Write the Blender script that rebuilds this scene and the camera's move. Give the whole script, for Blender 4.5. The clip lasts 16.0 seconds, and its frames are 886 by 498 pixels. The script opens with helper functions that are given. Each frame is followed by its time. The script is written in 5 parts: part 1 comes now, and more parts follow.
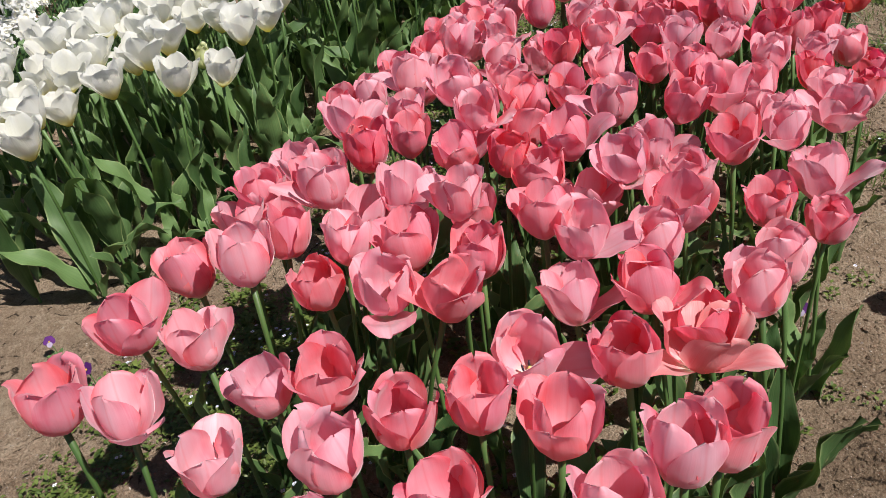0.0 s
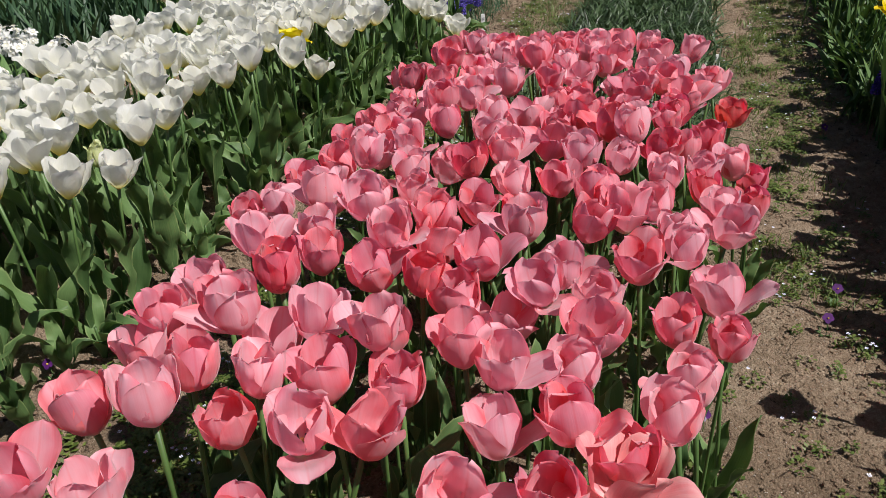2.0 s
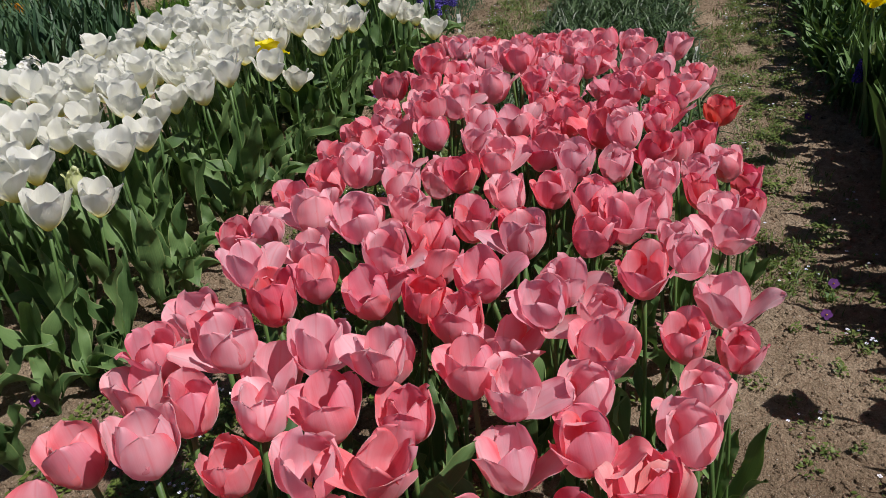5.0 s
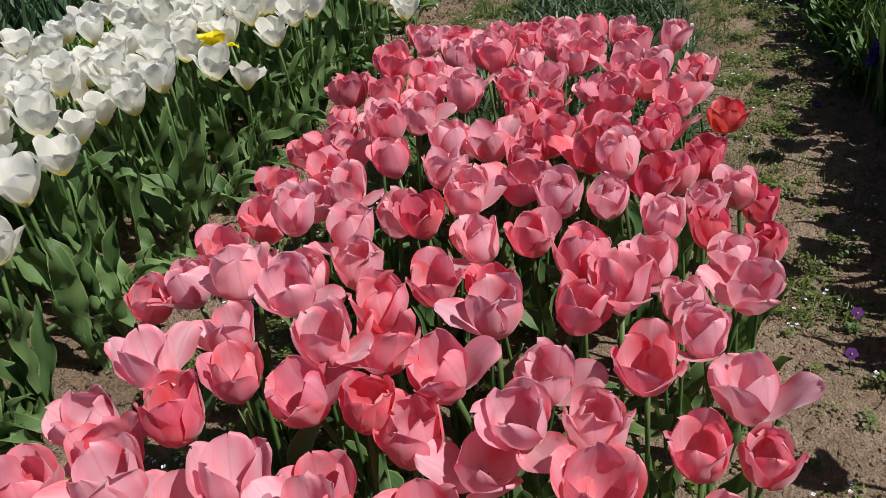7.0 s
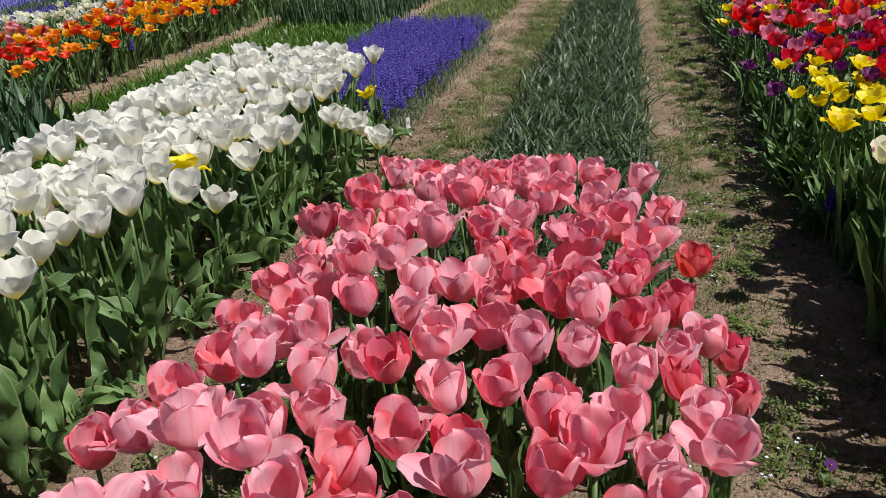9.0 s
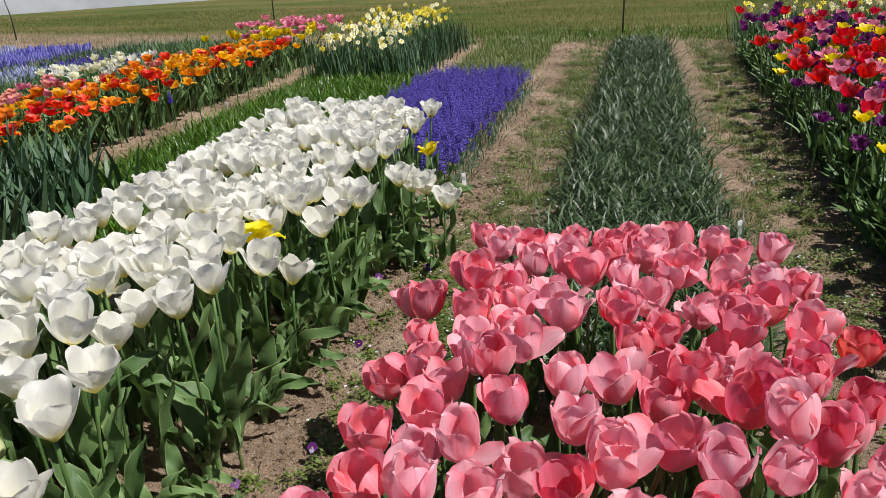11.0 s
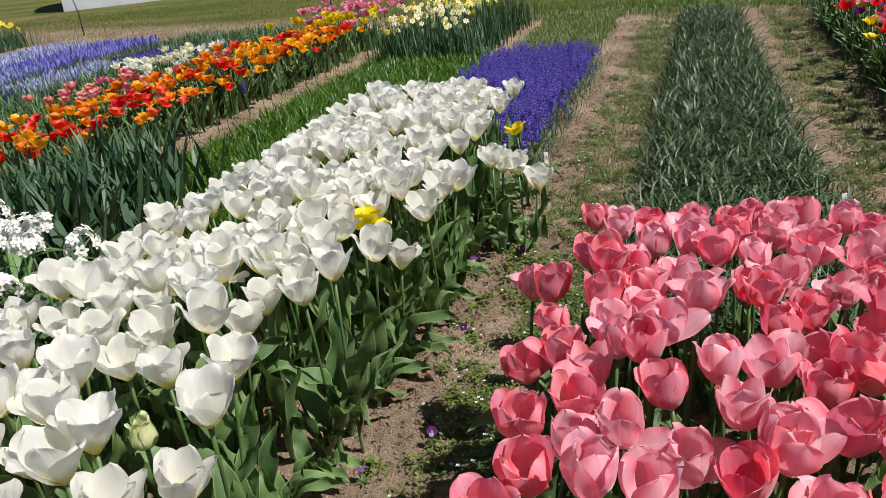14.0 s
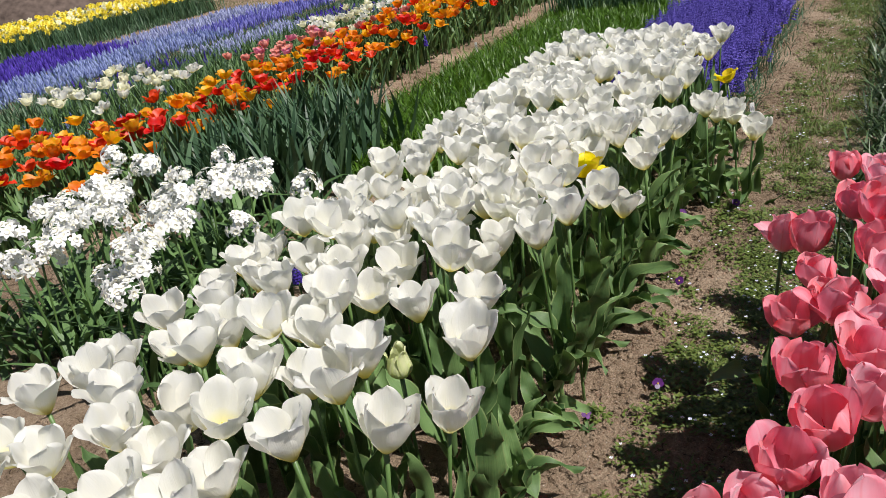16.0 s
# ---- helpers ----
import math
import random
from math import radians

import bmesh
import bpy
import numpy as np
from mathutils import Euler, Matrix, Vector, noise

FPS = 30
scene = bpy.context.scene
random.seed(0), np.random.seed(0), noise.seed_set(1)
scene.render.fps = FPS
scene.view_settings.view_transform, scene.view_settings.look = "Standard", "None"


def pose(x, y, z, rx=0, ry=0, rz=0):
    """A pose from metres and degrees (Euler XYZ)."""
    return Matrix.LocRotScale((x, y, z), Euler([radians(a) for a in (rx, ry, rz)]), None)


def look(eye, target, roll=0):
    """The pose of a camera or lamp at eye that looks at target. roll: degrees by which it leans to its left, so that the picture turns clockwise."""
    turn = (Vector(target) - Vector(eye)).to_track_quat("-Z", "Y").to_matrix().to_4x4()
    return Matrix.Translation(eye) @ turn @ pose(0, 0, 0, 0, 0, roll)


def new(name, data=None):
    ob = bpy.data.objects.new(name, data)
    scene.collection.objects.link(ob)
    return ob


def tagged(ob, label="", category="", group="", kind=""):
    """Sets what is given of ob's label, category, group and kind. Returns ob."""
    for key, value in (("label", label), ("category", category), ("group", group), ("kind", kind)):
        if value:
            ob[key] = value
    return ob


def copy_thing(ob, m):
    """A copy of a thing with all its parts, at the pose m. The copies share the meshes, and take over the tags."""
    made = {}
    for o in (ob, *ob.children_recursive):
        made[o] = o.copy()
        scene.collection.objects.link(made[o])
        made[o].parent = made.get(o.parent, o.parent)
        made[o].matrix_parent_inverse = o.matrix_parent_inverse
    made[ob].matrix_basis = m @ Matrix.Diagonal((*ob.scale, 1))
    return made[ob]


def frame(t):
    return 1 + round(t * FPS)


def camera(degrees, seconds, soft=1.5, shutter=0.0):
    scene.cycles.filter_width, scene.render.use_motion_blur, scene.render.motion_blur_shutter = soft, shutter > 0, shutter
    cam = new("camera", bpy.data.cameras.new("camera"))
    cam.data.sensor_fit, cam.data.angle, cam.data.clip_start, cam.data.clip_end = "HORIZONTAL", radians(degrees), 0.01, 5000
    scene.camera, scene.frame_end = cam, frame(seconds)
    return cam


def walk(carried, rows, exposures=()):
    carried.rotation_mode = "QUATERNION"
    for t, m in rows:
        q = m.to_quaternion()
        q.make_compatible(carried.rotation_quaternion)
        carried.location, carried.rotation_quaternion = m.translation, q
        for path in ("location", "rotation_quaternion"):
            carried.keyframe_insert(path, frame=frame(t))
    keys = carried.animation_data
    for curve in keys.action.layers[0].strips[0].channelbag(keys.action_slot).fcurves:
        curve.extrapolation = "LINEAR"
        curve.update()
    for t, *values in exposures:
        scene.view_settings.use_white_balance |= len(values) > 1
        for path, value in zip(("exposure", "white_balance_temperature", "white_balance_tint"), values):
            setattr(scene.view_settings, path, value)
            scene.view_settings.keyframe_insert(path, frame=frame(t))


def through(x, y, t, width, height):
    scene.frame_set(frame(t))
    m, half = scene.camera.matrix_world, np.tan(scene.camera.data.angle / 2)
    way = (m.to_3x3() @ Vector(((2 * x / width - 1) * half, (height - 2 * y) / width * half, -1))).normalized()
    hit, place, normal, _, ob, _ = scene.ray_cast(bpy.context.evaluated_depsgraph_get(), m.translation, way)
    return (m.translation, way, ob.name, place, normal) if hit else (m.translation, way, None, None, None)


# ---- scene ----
cam = camera(60.1, 16.0, soft=0.6)
PATH = [
    (0, (0.868, 0.636, 1.087), (0.035, 2.043, -0.064), -8.4),
    (0.5, (0.839, 0.646, 1.099), (0.093, 2.082, -0.076), -7.0),
    (1, (0.824, 0.651, 1.108), (0.148, 2.118, -0.071), -5.7),
    (1.5, (0.824, 0.665, 1.136), (0.187, 2.212, 0.04), -4.4),
    (2, (0.82, 0.675, 1.144), (0.215, 2.289, 0.129), -3.3),
    (2.5, (0.812, 0.68, 1.15), (0.231, 2.337, 0.194), -2.5),
    (3, (0.813, 0.677, 1.158), (0.232, 2.35, 0.228), -2.4),
    (3.2, (0.816, 0.675, 1.159), (0.215, 2.338, 0.226), -3.0),
    (5.3, (0.778, 0.739, 1.166), (0.231, 2.359, 0.128), -5.6),
    (5.5, (0.779, 0.778, 1.159), (0.244, 2.398, 0.114), -5.7),
    (6, (0.777, 0.884, 1.16), (0.258, 2.491, 0.088), -6.1),
    (6.5, (0.761, 0.973, 1.161), (0.238, 2.56, 0.062), -6.3),
    (7, (0.747, 1.019, 1.158), (0.221, 2.598, 0.049), -6.2),
    (7.5, (0.743, 1.036, 1.164), (0.226, 2.63, 0.072), -5.4),
    (8, (0.759, 1.048, 1.184), (0.247, 2.706, 0.19), -4.6),
    (8.5, (0.756, 1.053, 1.187), (0.27, 2.765, 0.274), -3.7),
    (9, (0.734, 1.067, 1.18), (0.271, 2.816, 0.327), -2.7),
    (9.5, (0.64, 1.081, 1.178), (0.184, 2.854, 0.373), -2.0),
    (10, (0.548, 1.115, 1.181), (0.066, 2.903, 0.426), -2.7),
    (10.2, (0.515, 1.132, 1.18), (0.025, 2.926, 0.447), -2.8),
    (12.3, (0.441, 1.275, 1.206), (-0.063, 3.05, 0.434), -4.2),
    (12.5, (0.437, 1.261, 1.204), (-0.069, 3.037, 0.437), -4.6),
    (13, (0.398, 1.237, 1.204), (-0.121, 3.009, 0.434), -4.8),
    (13.5, (0.352, 1.204, 1.203), (-0.211, 2.959, 0.426), -5.3),
    (14, (0.308, 1.179, 1.2), (-0.32, 2.909, 0.417), -6.1),
    (14.5, (0.288, 1.154, 1.196), (-0.426, 2.847, 0.406), -6.9),
    (15, (0.259, 1.134, 1.191), (-0.561, 2.771, 0.387), -7.7),
    (15.5, (0.194, 1.115, 1.183), (-0.71, 2.7, 0.364), -8.6),
    (16, (0.127, 1.106, 1.181), (-0.85, 2.642, 0.353), -9.5),
]
walk(cam, [(t, look(e, a, r)) for t, e, a, r in PATH], exposures=[(0.0, 0.34), (1.5, 0.21), (3.0, 0.1), (5.5, 0.02), (7.0, 0.12), (8.5, 0.2), (9.5, 0.28), (12.5, 0.36), (16.0, 0.34)])

# ---- world and sun ----
SUN_AZ, SUN_EL = -6.0, 56.0   # degrees: azimuth from +x towards +y, elevation
world = bpy.data.worlds.new("world")
scene.world = world
world.use_nodes = True
wn = world.node_tree.nodes
sky = wn.new("ShaderNodeTexSky")
sky.sky_type = "NISHITA"
sky.sun_disc = False
sky.air_density = 0.65
sky.dust_density = 0.5
sky.sun_elevation = radians(SUN_EL)
sky.sun_rotation = radians(90 - SUN_AZ)
world.node_tree.links.new(sky.outputs[0], wn["Background"].inputs[0])
wn["Background"].inputs[1].default_value = 0.05
sun = new("sun", bpy.data.lights.new("sun", "SUN"))
sun.data.energy = 5.0
sun.data.angle = radians(0.5)
sun.data.color = (1.0, 0.955, 0.92)
sv = Vector((math.cos(radians(SUN_EL)) * math.cos(radians(SUN_AZ)), math.cos(radians(SUN_EL)) * math.sin(radians(SUN_AZ)), math.sin(radians(SUN_EL))))
sun.matrix_world = look(sv * 40, (0, 0, 0))


# ---- materials ----
def mat_new(name):
    m = bpy.data.materials.new(name)
    m.use_nodes = True
    nt = m.node_tree
    nt.nodes.clear()
    out = nt.nodes.new("ShaderNodeOutputMaterial")
    return m, nt, out


def add(nt, kind, **inputs):
    n = nt.nodes.new(kind)
    for k, v in inputs.items():
        key = k.replace("_", " ")
        if hasattr(v, "node"):
            nt.links.new(v, n.inputs[key])
        else:
            n.inputs[key].default_value = v
    return n


def ramp(nt, fac, stops):
    n = nt.nodes.new("ShaderNodeValToRGB")
    nt.links.new(fac, n.inputs[0])
    el = n.color_ramp.elements
    el[0].position, el[0].color = stops[0][0], (*stops[0][1], 1)
    el[1].position, el[1].color = stops[-1][0], (*stops[-1][1], 1)
    for p, c in stops[1:-1]:
        e = el.new(p)
        e.color = (*c, 1)
    return n.outputs[0]


def mix(nt, fac, a, b, blend="MIX"):
    n = nt.nodes.new("ShaderNodeMix")
    n.data_type = "RGBA"
    n.blend_type = blend
    for slot, v in ((0, fac), (6, a), (7, b)):
        if hasattr(v, "node"):
            nt.links.new(v, n.inputs[slot])
        elif slot == 0:
            n.inputs[0].default_value = v
        else:
            n.inputs[slot].default_value = (*v, 1)
    return n.outputs[2]


def maths(nt, op, a, b=0.0):
    n = nt.nodes.new("ShaderNodeMath")
    n.operation = op
    for k, v in enumerate((a, b)):
        if hasattr(v, "node"):
            nt.links.new(v, n.inputs[k])
        else:
            n.inputs[k].default_value = v
    return n.outputs[0]


def leafy(nt, out, color, thru, trans, rough, bump=None, gloss=0.5, sheen=0.0):
    """A thin sheet: gloss and colour on it, light through it."""
    p = add(nt, "ShaderNodeBsdfPrincipled", Base_Color=color, Roughness=rough)
    p.inputs["Specular IOR Level"].default_value = gloss
    p.inputs["Sheen Weight"].default_value = sheen
    p.inputs["Sheen Roughness"].default_value = 0.4
    t = add(nt, "ShaderNodeBsdfTranslucent", Color=thru)
    if bump is not None:
        nt.links.new(bump, p.inputs["Normal"])
        nt.links.new(bump, t.inputs["Normal"])
    ms = nt.nodes.new("ShaderNodeMixShader")
    ms.inputs[0].default_value = trans
    nt.links.new(p.outputs[0], ms.inputs[1])
    nt.links.new(t.outputs[0], ms.inputs[2])
    nt.links.new(ms.outputs[0], out.inputs[0])


def petal_mat(name, body, edge, base, streak, trans=0.4, base_to=0.22, vary=0.12, rough=0.45, edge_from=0.55, lines=0.35, through=1.15, relief=0.25, ribs=0.0, sheen=0.0, flame=0.0):
    m, nt, out = mat_new(name)
    uv = nt.nodes.new("ShaderNodeTexCoord").outputs["UV"]
    sep = nt.nodes.new("ShaderNodeSeparateXYZ")
    nt.links.new(uv, sep.inputs[0])
    info = nt.nodes.new("ShaderNodeObjectInfo").outputs["Random"]
    across = maths(nt, "ABSOLUTE", maths(nt, "SUBTRACT", maths(nt, "MULTIPLY", sep.outputs[0], 2.0), 1.0))
    mp = nt.nodes.new("ShaderNodeCombineXYZ")
    nt.links.new(maths(nt, "MULTIPLY", sep.outputs[0], 38.0), mp.inputs[0])
    nt.links.new(maths(nt, "MULTIPLY", sep.outputs[1], 1.6), mp.inputs[1])
    nt.links.new(maths(nt, "MULTIPLY", info, 40.0), mp.inputs[2])
    veins = add(nt, "ShaderNodeTexNoise", Vector=mp.outputs[0], Scale=1.0, Detail=3.0)
    obc = nt.nodes.new("ShaderNodeTexCoord").outputs["Object"]
    blot = add(nt, "ShaderNodeTexNoise", Vector=obc, Scale=38.0, Detail=2.0)
    e = add(nt, "ShaderNodeMapRange", Value=maths(nt, "MAXIMUM", across, maths(nt, "SUBTRACT", sep.outputs[1], 0.12)))
    e.inputs[1].default_value, e.inputs[2].default_value = edge_from, 1.0
    c = mix(nt, maths(nt, "MULTIPLY", e.outputs[0], 0.8), body, edge)
    mq = nt.nodes.new("ShaderNodeCombineXYZ")
    nt.links.new(maths(nt, "MULTIPLY", sep.outputs[0], 3.2), mq.inputs[0])
    nt.links.new(maths(nt, "MULTIPLY", sep.outputs[1], 1.4), mq.inputs[1])
    nt.links.new(maths(nt, "MULTIPLY", info, 70.0), mq.inputs[2])
    broad = add(nt, "ShaderNodeTexNoise", Vector=mq.outputs[0], Scale=1.0, Detail=2.0)
    v = add(nt, "ShaderNodeMapRange", Value=maths(nt, "ADD", maths(nt, "MULTIPLY", broad.outputs[0], 0.85), maths(nt, "MULTIPLY", veins.outputs[0], 0.15)))
    v.inputs[1].default_value, v.inputs[2].default_value, v.inputs[4].default_value = 0.34, 0.7, 0.85
    c = mix(nt, v.outputs[0], c, streak)
    if flame:
        fl = add(nt, "ShaderNodeMapRange", Value=maths(nt, "ADD", across, maths(nt, "MULTIPLY", maths(nt, "SUBTRACT", broad.outputs[0], 0.5), 0.9)))
        fl.inputs[1].default_value, fl.inputs[2].default_value, fl.inputs[3].default_value, fl.inputs[4].default_value = 0.1, 0.62, flame, 0.0
        c = mix(nt, fl.outputs[0], c, streak)
    thin = add(nt, "ShaderNodeMapRange", Value=veins.outputs[0])
    thin.inputs[1].default_value, thin.inputs[2].default_value, thin.inputs[4].default_value = 0.55, 0.75, lines
    c = mix(nt, thin.outputs[0], c, edge)
    rib = add(nt, "ShaderNodeMapRange", Value=across)
    rib.inputs[1].default_value, rib.inputs[2].default_value, rib.inputs[3].default_value, rib.inputs[4].default_value = 0.0, 0.07, ribs, 0.0
    c = mix(nt, rib.outputs[0], c, edge)
    b = add(nt, "ShaderNodeMapRange", Value=maths(nt, "ADD", sep.outputs[1], maths(nt, "MULTIPLY", across, 0.12)))
    b.inputs[1].default_value, b.inputs[2].default_value, b.inputs[3].default_value, b.inputs[4].default_value = 0.04, base_to, 1.0, 0.0
    c = mix(nt, b.outputs[0], c, base)
    hsv = add(nt, "ShaderNodeHueSaturation", Color=c)
    nt.links.new(maths(nt, "ADD", 1.0 - vary / 2, maths(nt, "MULTIPLY", info, vary)), hsv.inputs["Value"])
    nt.links.new(maths(nt, "ADD", 0.492, maths(nt, "MULTIPLY", info, 0.016)), hsv.inputs["Hue"])
    nt.links.new(maths(nt, "ADD", 0.9, maths(nt, "MULTIPLY", blot.outputs[0], 0.2)), hsv.inputs["Saturation"])
    bp = add(nt, "ShaderNodeBump", Height=veins.outputs[0], Strength=relief, Distance=0.002)
    deep = add(nt, "ShaderNodeHueSaturation", Color=hsv.outputs[0], Saturation=through)
    leafy(nt, out, hsv.outputs[0], deep.outputs[0], trans, rough, bp.outputs[0], 0.4, sheen)
    return m


def green_mat(name, dark, light, trans=0.25, rough=0.4, island=False, gloss=0.5, stripes=30.0, tip=None, rim=None):
    m, nt, out = mat_new(name)
    uv = nt.nodes.new("ShaderNodeTexCoord").outputs["UV"]
    sep = nt.nodes.new("ShaderNodeSeparateXYZ")
    nt.links.new(uv, sep.inputs[0])
    info = nt.nodes.new("ShaderNodeNewGeometry").outputs["Random Per Island"] if island else nt.nodes.new("ShaderNodeObjectInfo").outputs["Random"]
    mp = nt.nodes.new("ShaderNodeCombineXYZ")
    nt.links.new(maths(nt, "MULTIPLY", sep.outputs[0], stripes), mp.inputs[0])
    nt.links.new(maths(nt, "MULTIPLY", sep.outputs[1], 2.0), mp.inputs[1])
    nt.links.new(maths(nt, "MULTIPLY", info, 30.0), mp.inputs[2])
    veins = add(nt, "ShaderNodeTexNoise", Vector=mp.outputs[0], Scale=1.0, Detail=2.0)
    pos = nt.nodes.new("ShaderNodeNewGeometry").outputs["Position"]
    blot = add(nt, "ShaderNodeTexNoise", Vector=pos, Scale=16.0, Detail=3.0)
    f = maths(nt, "ADD", maths(nt, "MULTIPLY", info, 0.55), maths(nt, "ADD", maths(nt, "MULTIPLY", veins.outputs[0], 0.35), maths(nt, "MULTIPLY", blot.outputs[0], 0.35)))
    c = ramp(nt, f, [(0.25, dark), (0.85, light)])
    if tip:
        t = add(nt, "ShaderNodeMapRange", Value=sep.outputs[1])
        t.inputs[1].default_value, t.inputs[2].default_value = 0.8, 1.0
        c = mix(nt, t.outputs[0], c, tip)
    if rim:
        across = maths(nt, "ABSOLUTE", maths(nt, "SUBTRACT", maths(nt, "MULTIPLY", sep.outputs[0], 2.0), 1.0))
        r = add(nt, "ShaderNodeMapRange", Value=across)
        r.inputs[1].default_value, r.inputs[2].default_value, r.inputs[4].default_value = 0.86, 1.0, 0.7
        c = mix(nt, r.outputs[0], c, rim)
    thr = mix(nt, 0.5, c, (light[0] * 1.5, light[1] * 1.7, light[2] * 0.6))
    bp = add(nt, "ShaderNodeBump", Height=veins.outputs[0], Strength=0.3, Distance=0.001)
    leafy(nt, out, c, thr, trans, rough, bp.outputs[0], gloss)
    return m


def plain_mat(name, a, b, scale=40.0, rough=0.6, island=False, trans=0.0, bump=0.2, metallic=0.0, gloss=0.5):
    m, nt, out = mat_new(name)
    pos = nt.nodes.new("ShaderNodeNewGeometry")
    n = add(nt, "ShaderNodeTexNoise", Vector=pos.outputs["Position"], Scale=scale, Detail=4.0)
    f = n.outputs[0]
    if island:
        f = maths(nt, "ADD", maths(nt, "MULTIPLY", pos.outputs["Random Per Island"], 0.7), maths(nt, "MULTIPLY", f, 0.3))
    c = ramp(nt, f, [(0.2, a), (0.8, b)])
    bp = add(nt, "ShaderNodeBump", Height=n.outputs[0], Strength=bump, Distance=0.004)
    if trans:
        leafy(nt, out, c, c, trans, rough, bp.outputs[0])
    else:
        p = add(nt, "ShaderNodeBsdfPrincipled", Base_Color=c, Roughness=rough, Metallic=metallic)
        p.inputs["Specular IOR Level"].default_value = gloss
        nt.links.new(bp.outputs[0], p.inputs["Normal"])
        nt.links.new(p.outputs[0], out.inputs[0])
    return m


def ground_mat():
    m, nt, out = mat_new("soil_and_turf")
    pos = nt.nodes.new("ShaderNodeNewGeometry").outputs["Position"]
    sep = nt.nodes.new("ShaderNodeSeparateXYZ")
    nt.links.new(pos, sep.inputs[0])
    big = add(nt, "ShaderNodeTexNoise", Vector=pos, Scale=2.2, Detail=5.0)
    mid = add(nt, "ShaderNodeTexNoise", Vector=pos, Scale=38.0, Detail=7.0, Roughness=0.75)
    fine = add(nt, "ShaderNodeTexNoise", Vector=pos, Scale=210.0, Detail=4.0, Roughness=0.75)
    f = maths(nt, "ADD", maths(nt, "MULTIPLY", big.outputs[0], 0.35), maths(nt, "ADD", maths(nt, "MULTIPLY", mid.outputs[0], 0.35), maths(nt, "MULTIPLY", fine.outputs[0], 0.3)))
    soil = ramp(nt, f, [(0.33, (0.07, 0.046, 0.029)), (0.43, (0.195, 0.137, 0.089)), (0.53, (0.33, 0.243, 0.167)), (0.63, (0.5, 0.4, 0.29))])
    grit = add(nt, "ShaderNodeTexVoronoi", Vector=pos, Scale=320.0)
    g = add(nt, "ShaderNodeMapRange", Value=grit.outputs["Distance"])
    g.inputs[1].default_value, g.inputs[2].default_value, g.inputs[3].default_value, g.inputs[4].default_value = 0.12, 0.3, 0.5, 0.0
    soil = mix(nt, g.outputs[0], soil, (0.5, 0.42, 0.33))
    # dry cracks, where the ground is bare and trodden
    wob = mix(nt, 0.06, pos, add(nt, "ShaderNodeTexNoise", Vector=pos, Scale=9.0, Detail=3.0).outputs["Color"])
    cell = nt.nodes.new("ShaderNodeTexVoronoi")
    cell.feature = "DISTANCE_TO_EDGE"
    cell.inputs["Scale"].default_value = 8.5
    nt.links.new(wob, cell.inputs["Vector"])
    crack = add(nt, "ShaderNodeMapRange", Value=maths(nt, "ADD", cell.outputs["Distance"], maths(nt, "MULTIPLY", maths(nt, "SUBTRACT", mid.outputs[0], 0.42), 0.12)))
    crack.inputs[1].default_value, crack.inputs[2].default_value, crack.inputs[3].default_value, crack.inputs[4].default_value = 0.004, 0.016, 0.85, 0.0
    soil = mix(nt, crack.outputs[0], soil, (0.035, 0.024, 0.016))
    crumb = add(nt, "ShaderNodeTexVoronoi", Vector=pos, Scale=150.0)
    # turf beyond the beds
    run = nt.nodes.new("ShaderNodeMapping")
    run.inputs["Scale"].default_value = (0.3, 1.0, 1.0)
    nt.links.new(pos, run.inputs["Vector"])
    tn = add(nt, "ShaderNodeTexNoise", Vector=run.outputs[0], Scale=0.8, Detail=6.0, Roughness=0.65)
    tf = add(nt, "ShaderNodeTexNoise", Vector=pos, Scale=60.0, Detail=4.0)
    tt = maths(nt, "ADD", maths(nt, "MULTIPLY", tn.outputs[0], 0.7), maths(nt, "MULTIPLY", tf.outputs[0], 0.3))
    turf = ramp(nt, tt, [(0.34, (0.04, 0.08, 0.011)), (0.46, (0.085, 0.11, 0.024)), (0.55, (0.15, 0.135, 0.044)), (0.66, (0.21, 0.165, 0.075))])
    edge = maths(nt, "ADD", sep.outputs[1], maths(nt, "MULTIPLY", big.outputs[0], 1.2))
    edge = maths(nt, "ADD", edge, maths(nt, "MULTIPLY", sep.outputs[0], 0.22))
    k = add(nt, "ShaderNodeMapRange", Value=edge)
    k.inputs[1].default_value, k.inputs[2].default_value = 11.2, 11.9
    west = add(nt, "ShaderNodeMapRange", Value=sep.outputs[0])
    west.inputs[1].default_value, west.inputs[2].default_value = -12.6, -13.2
    c = mix(nt, maths(nt, "MAXIMUM", k.outputs[0], west.outputs[0]), soil, turf)
    h = maths(nt, "ADD", maths(nt, "MULTIPLY", mid.outputs[0], 1.0), maths(nt, "MULTIPLY", fine.outputs[0], 0.4))
    h = maths(nt, "SUBTRACT", h, maths(nt, "ADD", maths(nt, "MULTIPLY", crumb.outputs["Distance"], 0.3), maths(nt, "MULTIPLY", crack.outputs[0], 0.35)))
    bp = add(nt, "ShaderNodeBump", Height=h, Strength=1.0, Distance=0.02)
    p = add(nt, "ShaderNodeBsdfPrincipled", Base_Color=c, Roughness=0.95)
    p.inputs["Specular IOR Level"].default_value = 0.15
    nt.links.new(bp.outputs[0], p.inputs["Normal"])
    nt.links.new(p.outputs[0], out.inputs[0])
    return m


